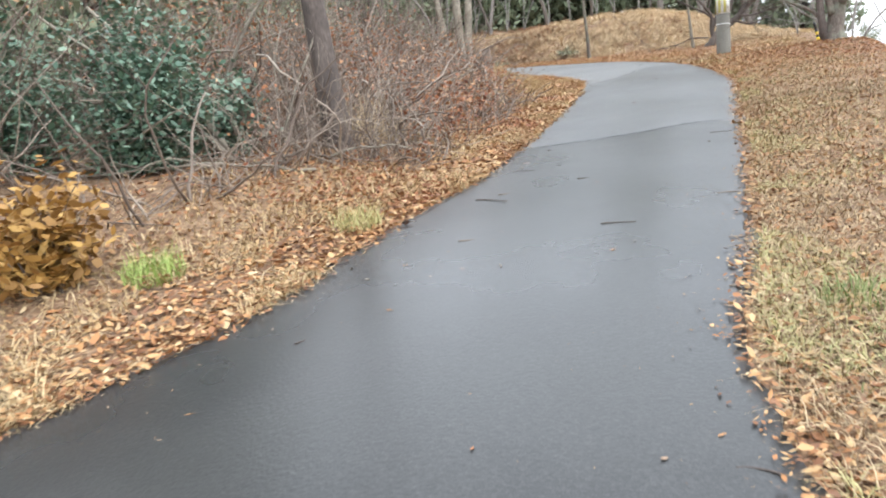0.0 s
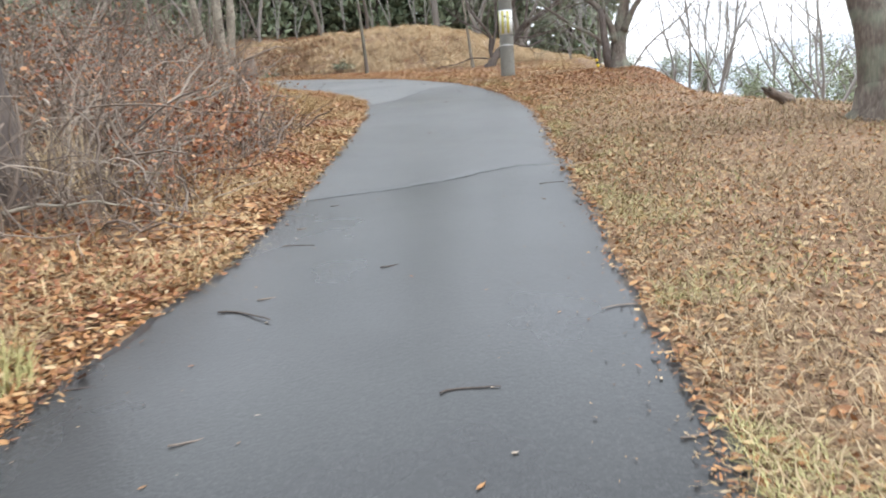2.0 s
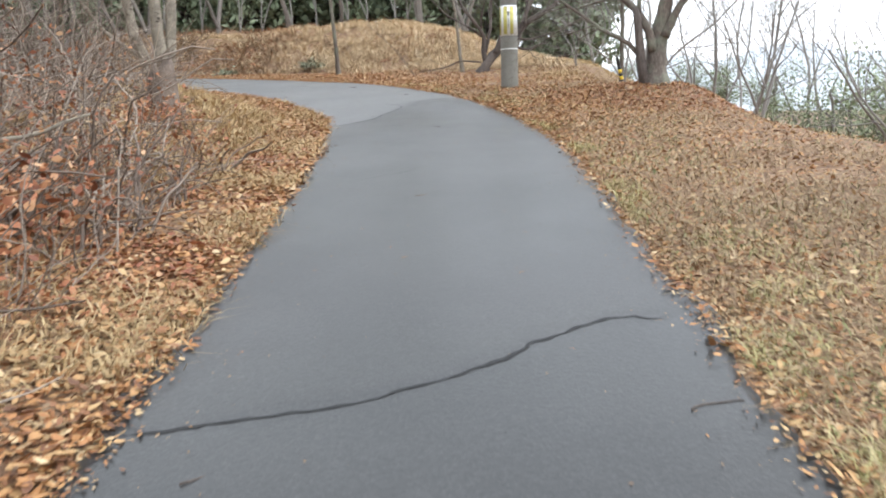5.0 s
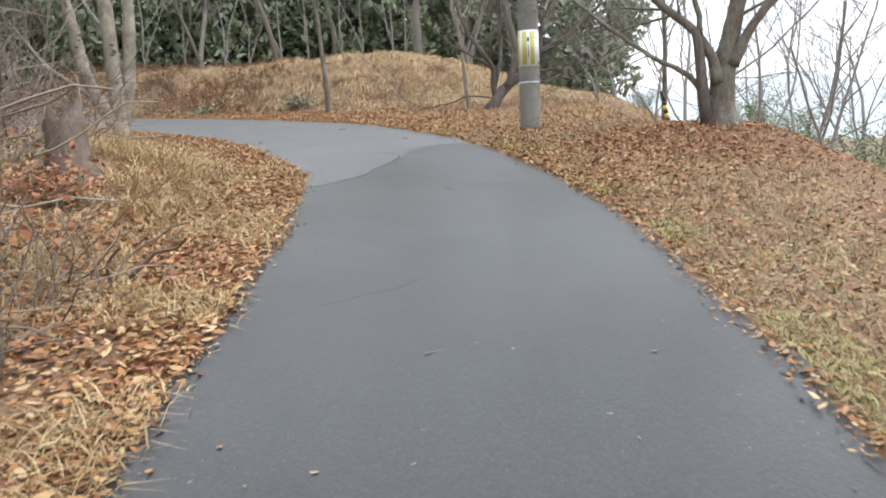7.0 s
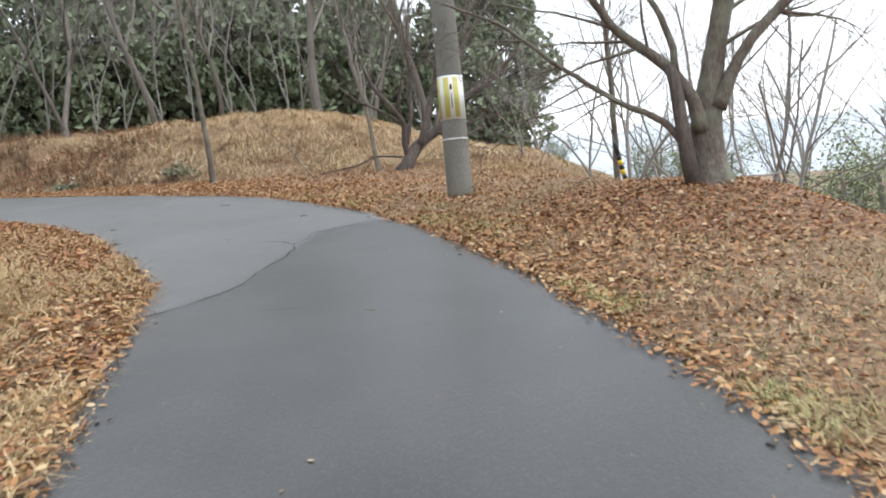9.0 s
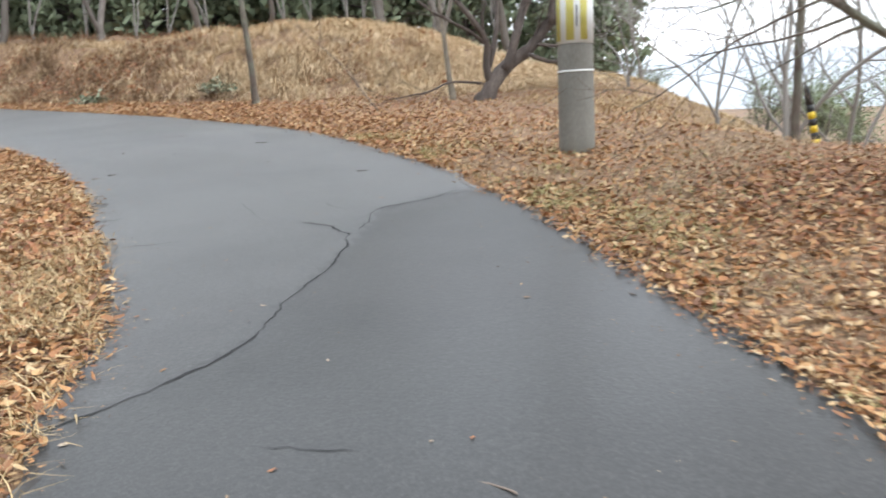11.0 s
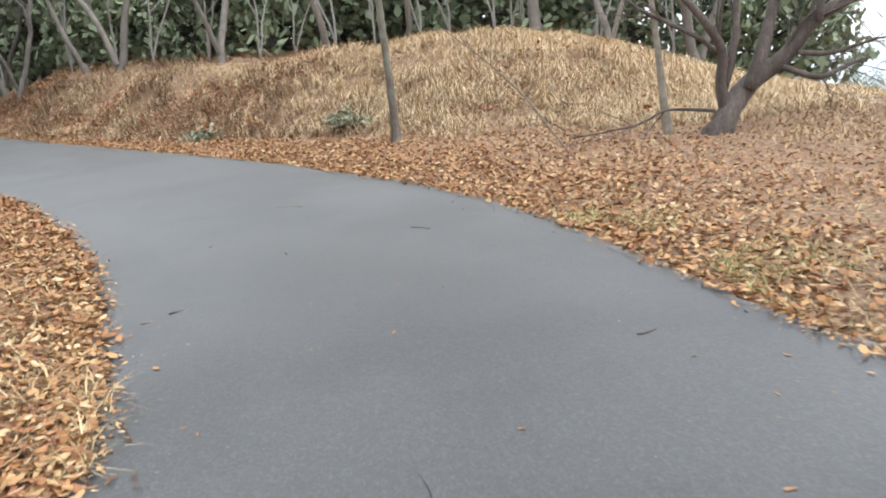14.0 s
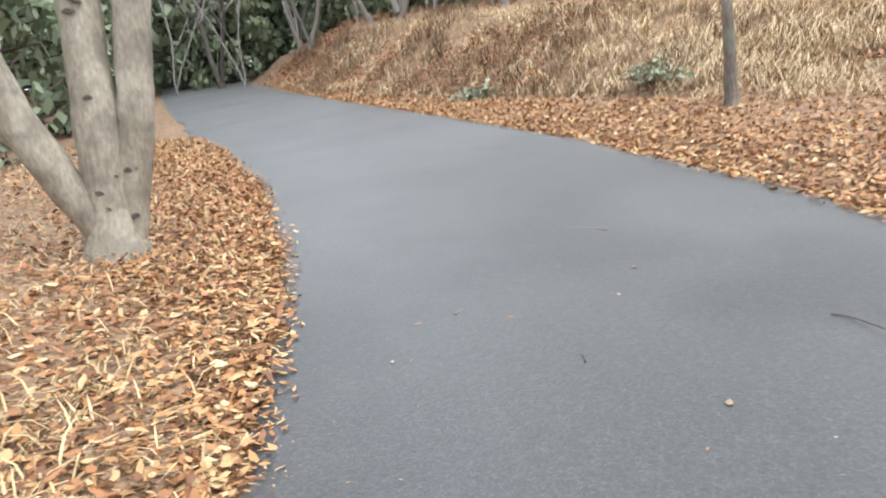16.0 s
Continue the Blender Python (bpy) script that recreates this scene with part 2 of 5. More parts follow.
def tube(points, radii, sides=6, caps=True, rough=0.0):
    """A round tube of quads along points."""
    p = np.asarray(points, float)
    r = np.asarray(radii, float)
    t = np.gradient(p, axis=0)
    t /= np.linalg.norm(t, axis=1)[:, None] + 1e-9
    ref = np.array([0.0, 0, 1]) if abs(t[:, 2]).mean() < 0.75 else np.array([1.0, 0, 0])
    a = np.cross(t, ref)
    a /= np.linalg.norm(a, axis=1)[:, None] + 1e-9
    b = np.cross(t, a)
    ang = np.linspace(0, 2 * np.pi, sides, endpoint=False)
    rr = r[:, None] * (1 + (rough * rng.uniform(-1, 1, (len(p), sides)) if rough else 0))
    v = p[:, None] + rr[..., None] * (np.cos(ang)[None, :, None] * a[:, None] + np.sin(ang)[None, :, None] * b[:, None])
    i, j = np.meshgrid(np.arange(len(p) - 1), np.arange(sides), indexing="ij")
    j2 = (j + 1) % sides
    f = np.stack([i * sides + j, i * sides + j2, (i + 1) * sides + j2, (i + 1) * sides + j], -1).reshape(-1, 4)
    v = v.reshape(-1, 3)
    if caps:
        n = len(v)
        v = np.concatenate([v, p[:1], p[-1:]])
        e = np.arange(0, sides, 2)
        k = (len(p) - 1) * sides
        f = np.concatenate([f, np.stack([np.full_like(e, n), (e + 2) % sides, (e + 1) % sides, e], -1),
                            np.stack([np.full_like(e, n + 1), k + e, k + (e + 1) % sides, k + (e + 2) % sides], -1)])
    return v, f


def lattice(x, y, seed):
    h = np.sin(x * 127.1 + y * 311.7 + seed * 74.7) * 43758.5453
    return h - np.floor(h)


def vnoise(x, y, size, seed=0):
    """Smooth value noise, 0 to 1, with lumps of the given size."""
    x, y = np.asarray(x, float) / size, np.asarray(y, float) / size
    xi, yi = np.floor(x), np.floor(y)
    u, v = x - xi, y - yi
    u, v = u * u * (3 - 2 * u), v * v * (3 - 2 * v)
    return (lattice(xi, yi, seed) * (1 - u) + lattice(xi + 1, yi, seed) * u) * (1 - v) + \
           (lattice(xi, yi + 1, seed) * (1 - u) + lattice(xi + 1, yi + 1, seed) * u) * v


def step(a, b, x):
    t = np.clip((np.asarray(x, float) - a) / (b - a), 0, 1)
    return t * t * (3 - 2 * t)


# ---- the lie of the land ----
LEFT_Y = [-8, 1.5, 2.9, 3.7, 4.7, 6.0, 7.4, 8.9, 11.0, 13.0, 14.8, 16.6, 18.4, 20.0, 22.2, 24.3, 25.7, 28.3, 31.2, 33.7, 44.7, 56.5, 90]
LEFT_X = [-8, -2.9, -2.1, -1.45, -1.0, -0.52, 0.2, 0.78, 1.44, 2.05, 2.58, 3.0, 3.36, 3.25, 3.03, 2.55, 2.05, 0.85, -0.9, -2.6, -9.2, -15.5, -38]
RIGHT_Y = [-8, 0, 1.9, 2.6, 3.2, 4.0, 4.8, 6.2, 7.1, 8.2, 9.2, 11.7, 12.8, 14.6, 16.6, 19.2, 21.0, 23.0, 24.9, 26.5, 28.9, 31.8, 36.6, 44.7, 56.5, 90]
RIGHT_X = [0.2, 0.75, 0.96, 1.09, 1.28, 1.62, 1.98, 2.52, 2.86, 3.25, 3.62, 4.57, 5.0, 5.58, 6.02, 6.35, 6.45, 6.3, 5.95, 5.36, 4.2, 2.43, -0.6, -5.4, -11.5, -34]
CREST_Y = [-20, 5, 8.7, 10, 13, 16, 18, 20, 22.5, 25, 27, 32, 60]
CREST_X = [7.0, 7.5, 7.8, 7.6, 8.0, 8.9, 9.8, 9.4, 9.7, 11.4, 13.0, 15.5, 20]


def xl(y):
    return np.interp(y, LEFT_Y, LEFT_X)


def xr(y):
    return np.interp(y, RIGHT_Y, RIGHT_X)


def plane(x, y):
    return 0.048 * np.clip(np.asarray(x, float), -25, 13) + 0.113 * np.minimum(np.asarray(y, float), 60) + 0.02 * np.maximum(np.asarray(y, float) - 60, 0)


def mound_d(x, y):
    """How far up the mound's side a place lies, from its foot."""
    foot = np.interp(x, [-10, -4, -1.4, 0.9, 5.3, 7.6, 8.7, 10, 13], [52, 42.5, 38.2, 35.3, 30.8, 29.3, 28.4, 28.0, 27.0])
    return (np.asarray(y, float) - foot) * 0.72


def ground_h(x, y):
    """Height of the ground beside the path."""
    x, y = np.asarray(x, float), np.asarray(y, float)
    lean = np.where(y > 26, 0.82, 0.95)
    sl, sr = (xl(y) - x) * lean, (x - xr(y)) * lean
    h = np.zeros_like(x + y)
    # the bank beside the path's inner side, under the thicket
    bank = step(3.5, 7.5, y) * (1 + 0.25 * step(13, 15, y)) * (1 - 0.6 * step(20, 23, y)) * (1 - step(28, 36, y))
    h = h + bank * (0.42 * step(0.5, 2.6, sl) + 0.35 * step(2.5, 6, sl))
    h = h + 0.035 * step(0.05, 0.6, sl) + 0.03 * step(0.05, 0.6, sr)
    # the grassy mound across the bend
    sm = mound_d(x, y)
    along = (1 - step(7.5, 14.0, x - 0.28 * (y - 29))) * (1 - 0.85 * step(45, 54, y))
    h = h + along * (1.28 * step(0.0, 2.9, sm) + 0.15 * step(3, 6, sm))
    # the hump under the big tree
    h = h + 0.24 * np.exp(-(((x - 9.1) / 1.3) ** 2 + ((y - 17.5) / 1.6) ** 2))
    h = h + 0.06 * (vnoise(x, y, 1.3, 1) - 0.5) * step(0.2, 1.2, np.maximum(sl, sr)) + 0.18 * (vnoise(x, y, 5, 2) - 0.5) * step(1, 4, np.maximum(sl, sr))
    h = h + along * 0.38 * (vnoise(x, y, 1.1, 5) - 0.5) * step(0.2, 1.4, sm) + along * 0.18 * (vnoise(x, y, 0.45, 15) - 0.5) * step(0.2, 1.4, sm)
    # the slope beyond the crest
    over = np.maximum(x - np.interp(y, CREST_Y, CREST_X), 0)
    h = h - 0.32 * over * step(0, 1.0, over) * (over < 30) - np.where(over >= 30, 9.6 + 0.02 * (over - 30), 0)
    on = (sl < 0) & (sr < 0)
    h = np.where(on, -0.13 * np.minimum(np.minimum(-sl, -sr), 0.7), h)
    return plane(x, y) + h


def seam_1(x):
    return np.interp(x, [0.8, 1.72, 2.15, 2.63, 3.07, 3.4], [8.96, 8.82, 8.84, 9.03, 9.14, 9.05])


def seam_2(x):
    return np.interp(x, [3.0, 3.59, 4.05, 4.32, 4.8, 5.16, 5.28, 5.5, 6.2], [17.3, 17.48, 17.8, 18.26, 18.95, 19.5, 19.8, 19.95, 20.22])


def road_h(x, y):
    """Height of the paved surface, with its lifted seams."""
    u = (np.asarray(x) - xl(y)) / (xr(y) - xl(y))
    h = 0.012 + 0.035 * np.sin(np.pi * np.clip(u, 0, 1)) + 0.03 * (vnoise(x, y, 2.3, 9) - 0.5)
    d1 = y - seam_1(x)
    h = h + 0.006 * np.exp(-(d1 / 0.6) ** 2) * step(-0.04, 0.05, d1)
    d2 = (y - seam_2(x)) * 0.7
    h = h + 0.006 * np.exp(-(d2 / 0.6) ** 2) * step(-0.04, 0.05, d2)
    return plane(x, y) + h


def axis_lines(lo, hi, fine, far):
    inner = np.arange(lo, hi + fine, fine)
    out = np.cumsum(np.geomspace(fine, far / 6, 34))
    return np.concatenate([(inner[0] - out)[::-1], inner, inner[-1] + out])


gx, gy = axis_lines(-9, 14, 0.16, 2600), axis_lines(-4, 42, 0.18, 2600)
X, Y = np.meshgrid(gx, gy, indexing="ij")
Z = ground_h(X, Y)
nx, ny = X.shape
ii, jj = np.meshgrid(np.arange(nx - 1), np.arange(ny - 1), indexing="ij")
quads = np.stack([ii * ny + jj, (ii + 1) * ny + jj, (ii + 1) * ny + jj + 1, ii * ny + jj + 1], -1).reshape(-1, 4)
tagged(new("ground", mesh_of("ground", np.stack([X, Y, Z], -1), quads, SOIL, True)), "brown soil and leaf litter on a sloping hillside", "ground", kind="structure")

# the paved path, with ragged edges and real thickness
ry = np.concatenate([np.arange(-7, 8, 0.1), np.arange(8, 24, 0.05), np.arange(24, 36, 0.1), np.arange(36, 88, 0.6)])
un = np.linspace(0, 1, 36)
wob_l = 0.16 * (vnoise(ry, 0 * ry, 0.55, 21) - 0.5) + 0.07 * (vnoise(ry, 0 * ry, 0.17, 22) - 0.5)
wob_r = 0.14 * (vnoise(ry, 0 * ry, 0.6, 23) - 0.5) + 0.07 * (vnoise(ry, 0 * ry, 0.18, 24) - 0.5)
RX = (xl(ry) + wob_l)[:, None] * (1 - un) + (xr(ry) + wob_r)[:, None] * un
RY = np.repeat(ry[:, None], len(un), 1)
RZ = road_h(RX, RY)
RX = np.concatenate([RX[:, :1] - 0.02, RX, RX[:, -1:] + 0.02], 1)
RY = np.concatenate([RY[:, :1], RY, RY[:, -1:]], 1)
RZ = np.concatenate([RZ[:, :1] - 0.12, RZ, RZ[:, -1:] - 0.12], 1)
n1, n2 = RX.shape
ii, jj = np.meshgrid(np.arange(n1 - 1), np.arange(n2 - 1), indexing="ij")
quads = np.stack([ii * n2 + jj, ii * n2 + jj + 1, (ii + 1) * n2 + jj + 1, (ii + 1) * n2 + jj], -1).reshape(-1, 4)
road_mesh = mesh_of("road", np.stack([RX, RY, RZ], -1), quads, ASPHALT, True)
skirt = (quads % n2).max(1)
road_mesh.polygons.foreach_set("use_smooth", (skirt > 1) & (skirt < n2 - 1))
road_mesh.materials.append(ASPHALT_MID)
road_mesh.materials.append(ASPHALT_NEW)
mid_x, mid_y = RX.reshape(-1)[quads].mean(1), RY.reshape(-1)[quads].mean(1)
# past each seam a paler lay, part newer surface, part painted sheen
lay = (mid_y > seam_1(mid_x)).astype(np.int32) + (mid_y > seam_2(mid_x)).astype(np.int32)
road_mesh.polygons.foreach_set("material_index", lay.astype(np.int32))
road = tagged(new("road", road_mesh), "damp grey asphalt footpath with cracked seams", "path", kind="structure")


def crack(points, width, jag=0.03, seed=0):
    """A flat dark ribbon along a few control points; the gap's depth lies in its colour."""
    r = np.random.default_rng(seed)
    p = np.asarray(points, float)
    d = np.concatenate([[0], np.cumsum(np.linalg.norm(np.diff(p, axis=0), axis=1))])
    s = np.arange(0, d[-1], 0.025)
    q = np.stack([np.interp(s, d, p[:, 0]), np.interp(s, d, p[:, 1])], 1)
    q += jag * (np.stack([vnoise(s, 0 * s, 0.14, seed), vnoise(s, 0 * s, 0.14, seed + 50)], 1) - 0.5) * 2
    q += 0.016 * (np.stack([vnoise(s, 0 * s, 0.05, seed + 3), vnoise(s, 0 * s, 0.05, seed + 53)], 1) - 0.5)
    t = np.gradient(q, axis=0)
    t /= np.linalg.norm(t, axis=1)[:, None]
    nrm = np.stack([-t[:, 1], t[:, 0]], 1)
    w = 0.75 * width * (0.25 + 1.1 * vnoise(s, 0 * s, 0.09, seed + 9)) * step(0, 0.2, s) * step(0, 0.2, s[-1] - s) * 0.5
    a, b = q + nrm * w[:, None], q - nrm * w[:, None]
    v = np.stack([a, b], 1).reshape(-1, 2)
    z = road_h(v[:, 0], v[:, 1]) + 0.003
    i = np.arange(len(q) - 1) * 2
    f = np.stack([i, i + 1, i + 3, i + 2], -1)
    return part("crack", mesh_of("crack", np.column_stack([v, z]), f, GAP_DARK), road, "dark jagged crack")


crack([(0.86, 8.93), (1.72, 8.79), (2.15, 8.81), (2.63, 9.0), (3.07, 9.11), (3.4, 9.02)], 0.028, 0.02, 3)
crack([(3.1, 17.3), (3.59, 17.48), (3.82, 17.6), (4.05, 17.8), (4.32, 18.26), (4.6, 18.6), (4.80, 18.95), (4.90, 19.25), (4.84, 19.55), (4.64, 19.85)], 0.019, 0.012, 4)
crack([(5.0, 19.3), (5.16, 19.55), (5.28, 19.8), (5.5, 19.93), (5.86, 20.03), (6.2, 20.22)], 0.013, 0.03, 5)
crack([(3.38, 19.92), (3.64, 19.83), (3.9, 19.79)], 0.008, 0.02, 6)
crack([(4.42, 20.1), (4.4, 20.4), (4.37, 20.75)], 0.012, 0.02, 7)
crack([(5.0, 20.35), (5.02, 20.1), (5.1, 19.9)], 0.010, 0.02, 8)
crack([(2.55, 13.05), (2.8, 13.09), (3.13, 13.14), (3.4, 13.31)], 0.006, 0.02, 9)
crack([(3.9, 16.85), (4.1, 16.7), (4.3, 16.62)], 0.010, 0.02, 10)
crack([(3.06, 17.2), (3.12, 16.95), (3.2, 16.8)], 0.022, 0.02, 11)
crack([(3.1, 20.8), (3.3, 20.85), (3.5, 20.8)], 0.010, 0.02, 12)


# ---- leaves and blades by the thousand ----
def leaf_verts(p, size, yaw, tilt, roll, curl, slim=0.42):
    """Six points a leaf, folded along its rib; p (n, 3)."""
    n = len(p)
    base = np.array([[0, -0.5, 0], [-1, -0.18, 0.25], [-0.8, 0.2, 0.22], [0, 0.5, 0.0], [0.8, 0.2, 0.22], [1, -0.18, 0.25]])
    v = np.repeat(base[None], n, 0)
    sl = (slim * np.where(rng.random(n) < 0.3, rng.uniform(0.38, 0.6, n), rng.uniform(0.8, 1.35, n)))[:, None]
    v[..., 0] *= sl * 0.5
    v[..., 2] = v[..., 2] * sl * curl[:, None] * 1.6 + (v[..., 1] ** 2) * curl[:, None] * 0.9
    v += rng.uniform(-0.06, 0.06, (n, 6, 3)) * np.array([1, 1, 0.6])
    v *= size[:, None, None]
    ct, st = np.cos(tilt)[:, None], np.sin(tilt)[:, None]
    y, z = v[..., 1] * ct - v[..., 2] * st, v[..., 1] * st + v[..., 2] * ct
    cr, sr_ = np.cos(roll)[:, None], np.sin(roll)[:, None]
    x, z = v[..., 0] * cr + z * sr_, -v[..., 0] * sr_ + z * cr
    cy, sy = np.cos(yaw)[:, None], np.sin(yaw)[:, None]
    out = np.stack([x * cy - y * sy, x * sy + y * cy, z], -1)
    return out + p[:, None]


def far_leaves(c, size, r, flat=0.95, slim=0.7):
    """Four points a leaf, for foliage far off; also gives the faces."""
    n = len(c)
    a, t, q = r.uniform(0, 6.28, n), r.normal(0, flat, n), r.normal(0, flat, n)
    u = np.stack([np.cos(a) * np.cos(t), np.sin(a) * np.cos(t), np.sin(t)], 1) * (size * 0.5)[:, None]
    w = np.stack([-np.sin(a) * np.cos(q), np.cos(a) * np.cos(q), np.sin(q)], 1) * (size * slim * 0.5 * r.uniform(0.7, 1.2, n))[:, None]
    v = np.stack([c - u, c + w - u * 0.15, c + u, c - w - u * 0.15], 1)
    return v, np.arange(4 * n).reshape(-1, 4)


def six_faces(n, blade=False):
    base = np.array([[0, 1, 2, 3], [3, 2, 4, 5]] if blade else [[0, 1, 2, 3], [0, 3, 4, 5]])
    return (base[None] + 6 * np.arange(n)[:, None, None]).reshape(-1, 4)


def flat_leaves(x, y, lo, hi, lift=0.03, flat=0.35):
    n = len(x)
    z = np.maximum(ground_h(x, y), np.where((x > xl(y)) & (x < xr(y)), road_h(x, y), -99))
    p = np.column_stack([x, y, z + 0.006 + lift * rng.random(n) ** 1.5])
    return leaf_verts(p, rng.uniform(lo, hi, n), rng.uniform(0, 6.28, n), rng.normal(0, flat, n), rng.normal(0, flat, n), rng.uniform(-0.25, 0.5, n))


def blade_verts(p, height, lean, yaw, width, arched=False):
    n = len(p)
    d = np.stack([np.cos(yaw), np.sin(yaw), 0 * yaw], -1)
    s = np.stack([-np.sin(yaw), np.cos(yaw), 0 * yaw], -1) * (width * 0.5)[:, None]
    up = np.array([0, 0, 1.0])
    mid = p + d * (height * np.sin(lean) * 0.35)[:, None] + up * (height * np.cos(lean * 0.6) * 0.55 if arched else height * np.cos(np.minimum(lean * 0.85, 1.45)) * 0.5 + 0.012)[:, None]
    tip = p + d * (height * np.sin(lean))[:, None] + up * (height * np.cos(lean))[:, None]
    return np.stack([p - s, p + s, mid + s * 0.8, mid - s * 0.8, tip + s * 0.15, tip - s * 0.15], 1)


def blades(x, y, lo, hi, lean_lo, lean_hi, width=0.006, arched=False):
    n = len(x)
    p = np.column_stack([x, y, ground_h(x, y) - 0.005])
    v = blade_verts(p, rng.uniform(lo, hi, n), rng.uniform(lean_lo, lean_hi, n), rng.uniform(0, 6.28, n), rng.uniform(0.6, 1.5, n) * width, arched)
    return v


def blade_faces(n):
    return (np.array([[0, 1, 2, 3], [3, 2, 4, 5]])[None] + 6 * np.arange(n)[:, None, None]).reshape(-1, 4)


def stuff(name, verts, faces, mat, label, category):
    return tagged(new(name, mesh_of(name, verts, faces, mat)), label, category, kind="stuff")


def sow(n, x0, x1, y0, y1, keep):
    """Random places in a box, kept with the given chance."""
    x, y = rng.uniform(x0, x1, n), rng.uniform(y0, y1, n)
    k = rng.random(n) < keep(x, y)
    return x[k], y[k]


def edge_d(x, y):
    """Distance out from the nearer edge of the path; below 0 on it."""
    return np.maximum(xl(y) - x, x - xr(y))


def mound(x, y):
    return step(-0.2, 0.7, mound_d(x, y)) * (1 - step(11.5, 14.0, x - 0.28 * (y - 29)))


# ---- trees ----
def bent(p, d, length, steps, wander, rise, r):
    """Points of a branch from p along d that wanders and turns up."""
    pts, d = [np.array(p, float)], np.array(d, float)
    for _ in range(steps):
        d = d + r.normal(0, wander, 3) + np.array([0, 0, rise])
        d /= np.linalg.norm(d)
        pts.append(pts[-1] + d * length / steps)
    return np.array(pts), d


def limbs(p, d, length, radius, level, r, out, depth, spread=0.75, many=5, wander=0.13, rise=0.05, shrink=0.6, start=0.3):
    """Grows a limb and its twigs; out gets (level, verts, faces) and tip places."""
    steps = max(3, 9 - 2 * level)
    pts, end = bent(p, d, length, steps, wander, rise, r)
    rad = radius * np.linspace(1, 0.45 if level == 0 else 0.25, steps + 1)
    out.append((level, tube(pts, rad, (10, 7, 4, 3, 3)[min(level, 4)], caps=False, rough=0.06 if level < 2 else 0), pts))
    if level >= depth:
        return
    for k in range(many if level else many + 1):
        t = start + (1 - start) * (k + r.random()) / (many + (level == 0))
        i = min(int(t * steps), steps - 1)
        q = pts[i] + (pts[i + 1] - pts[i]) * (t * steps - i)
        ax = pts[i + 1] - pts[i]
        ax /= np.linalg.norm(ax)
        side = np.cross(ax, r.normal(0, 1, 3))
        side /= np.linalg.norm(side) + 1e-9
        a = spread * r.uniform(0.7, 1.25)
        nd = ax * math.cos(a) + side * math.sin(a)
        limbs(q, nd, length * shrink * r.uniform(0.7, 1.15), max(rad[i] * 0.55, 0.004), level + 1, r, out, depth, spread, many, wander * 1.15, rise, shrink, 0.25)


def tree_meshes(stems, seed, bark, depth=3, leaves=None, leaf_n=0, leaf_size=(0.08, 0.16), leaf_spread=0.2, **grow):
    """Meshes of a tree at the origin: trunk, branches and, if named, leaves."""
    r = np.random.default_rng(seed)
    out = []
    for p, d, length, radius in stems:
        limbs(p, np.array(d, float) / np.linalg.norm(d), length, radius, 0, r, out, depth, **grow)
    flare = []
    for p, d, length, radius in stems[:1]:
        q = np.array(p, float)
        flare.append(tube([q + (0, 0, -0.25), q + (0, 0, 0.0), q + (0, 0, 0.12), q + np.array(d, float) / np.linalg.norm(d) * 0.35],
                          [radius * 1.5, radius * 1.32, radius * 1.12, radius * 1.0], 10, caps=False, rough=0.12))
    main = [g for lv, g, _ in out if lv == 0]
    res = [("trunk", mesh_of("trunk", *join(main[0], *flare), bark, True))]
    res += [("limb", mesh_of("limb", *g, bark, True)) for g in main[1:]]
    tw = [g for lv, g, _ in out if lv > 0]
    if tw:
        res.append(("crown", mesh_of("crown", *join(*tw), bark, True)))
    if leaves:
        tips = np.concatenate([q[len(q) // 3:] for lv, _, q in out if lv >= max(1, depth - 1)])
        c = tips[r.integers(0, len(tips), leaf_n)] + r.normal(0, leaf_spread, (leaf_n, 3))
        res.append(("foliage", mesh_of("foliage", *far_leaves(c, r.uniform(*leaf_size, leaf_n), r, 0.7, 0.6), leaves)))
    return res


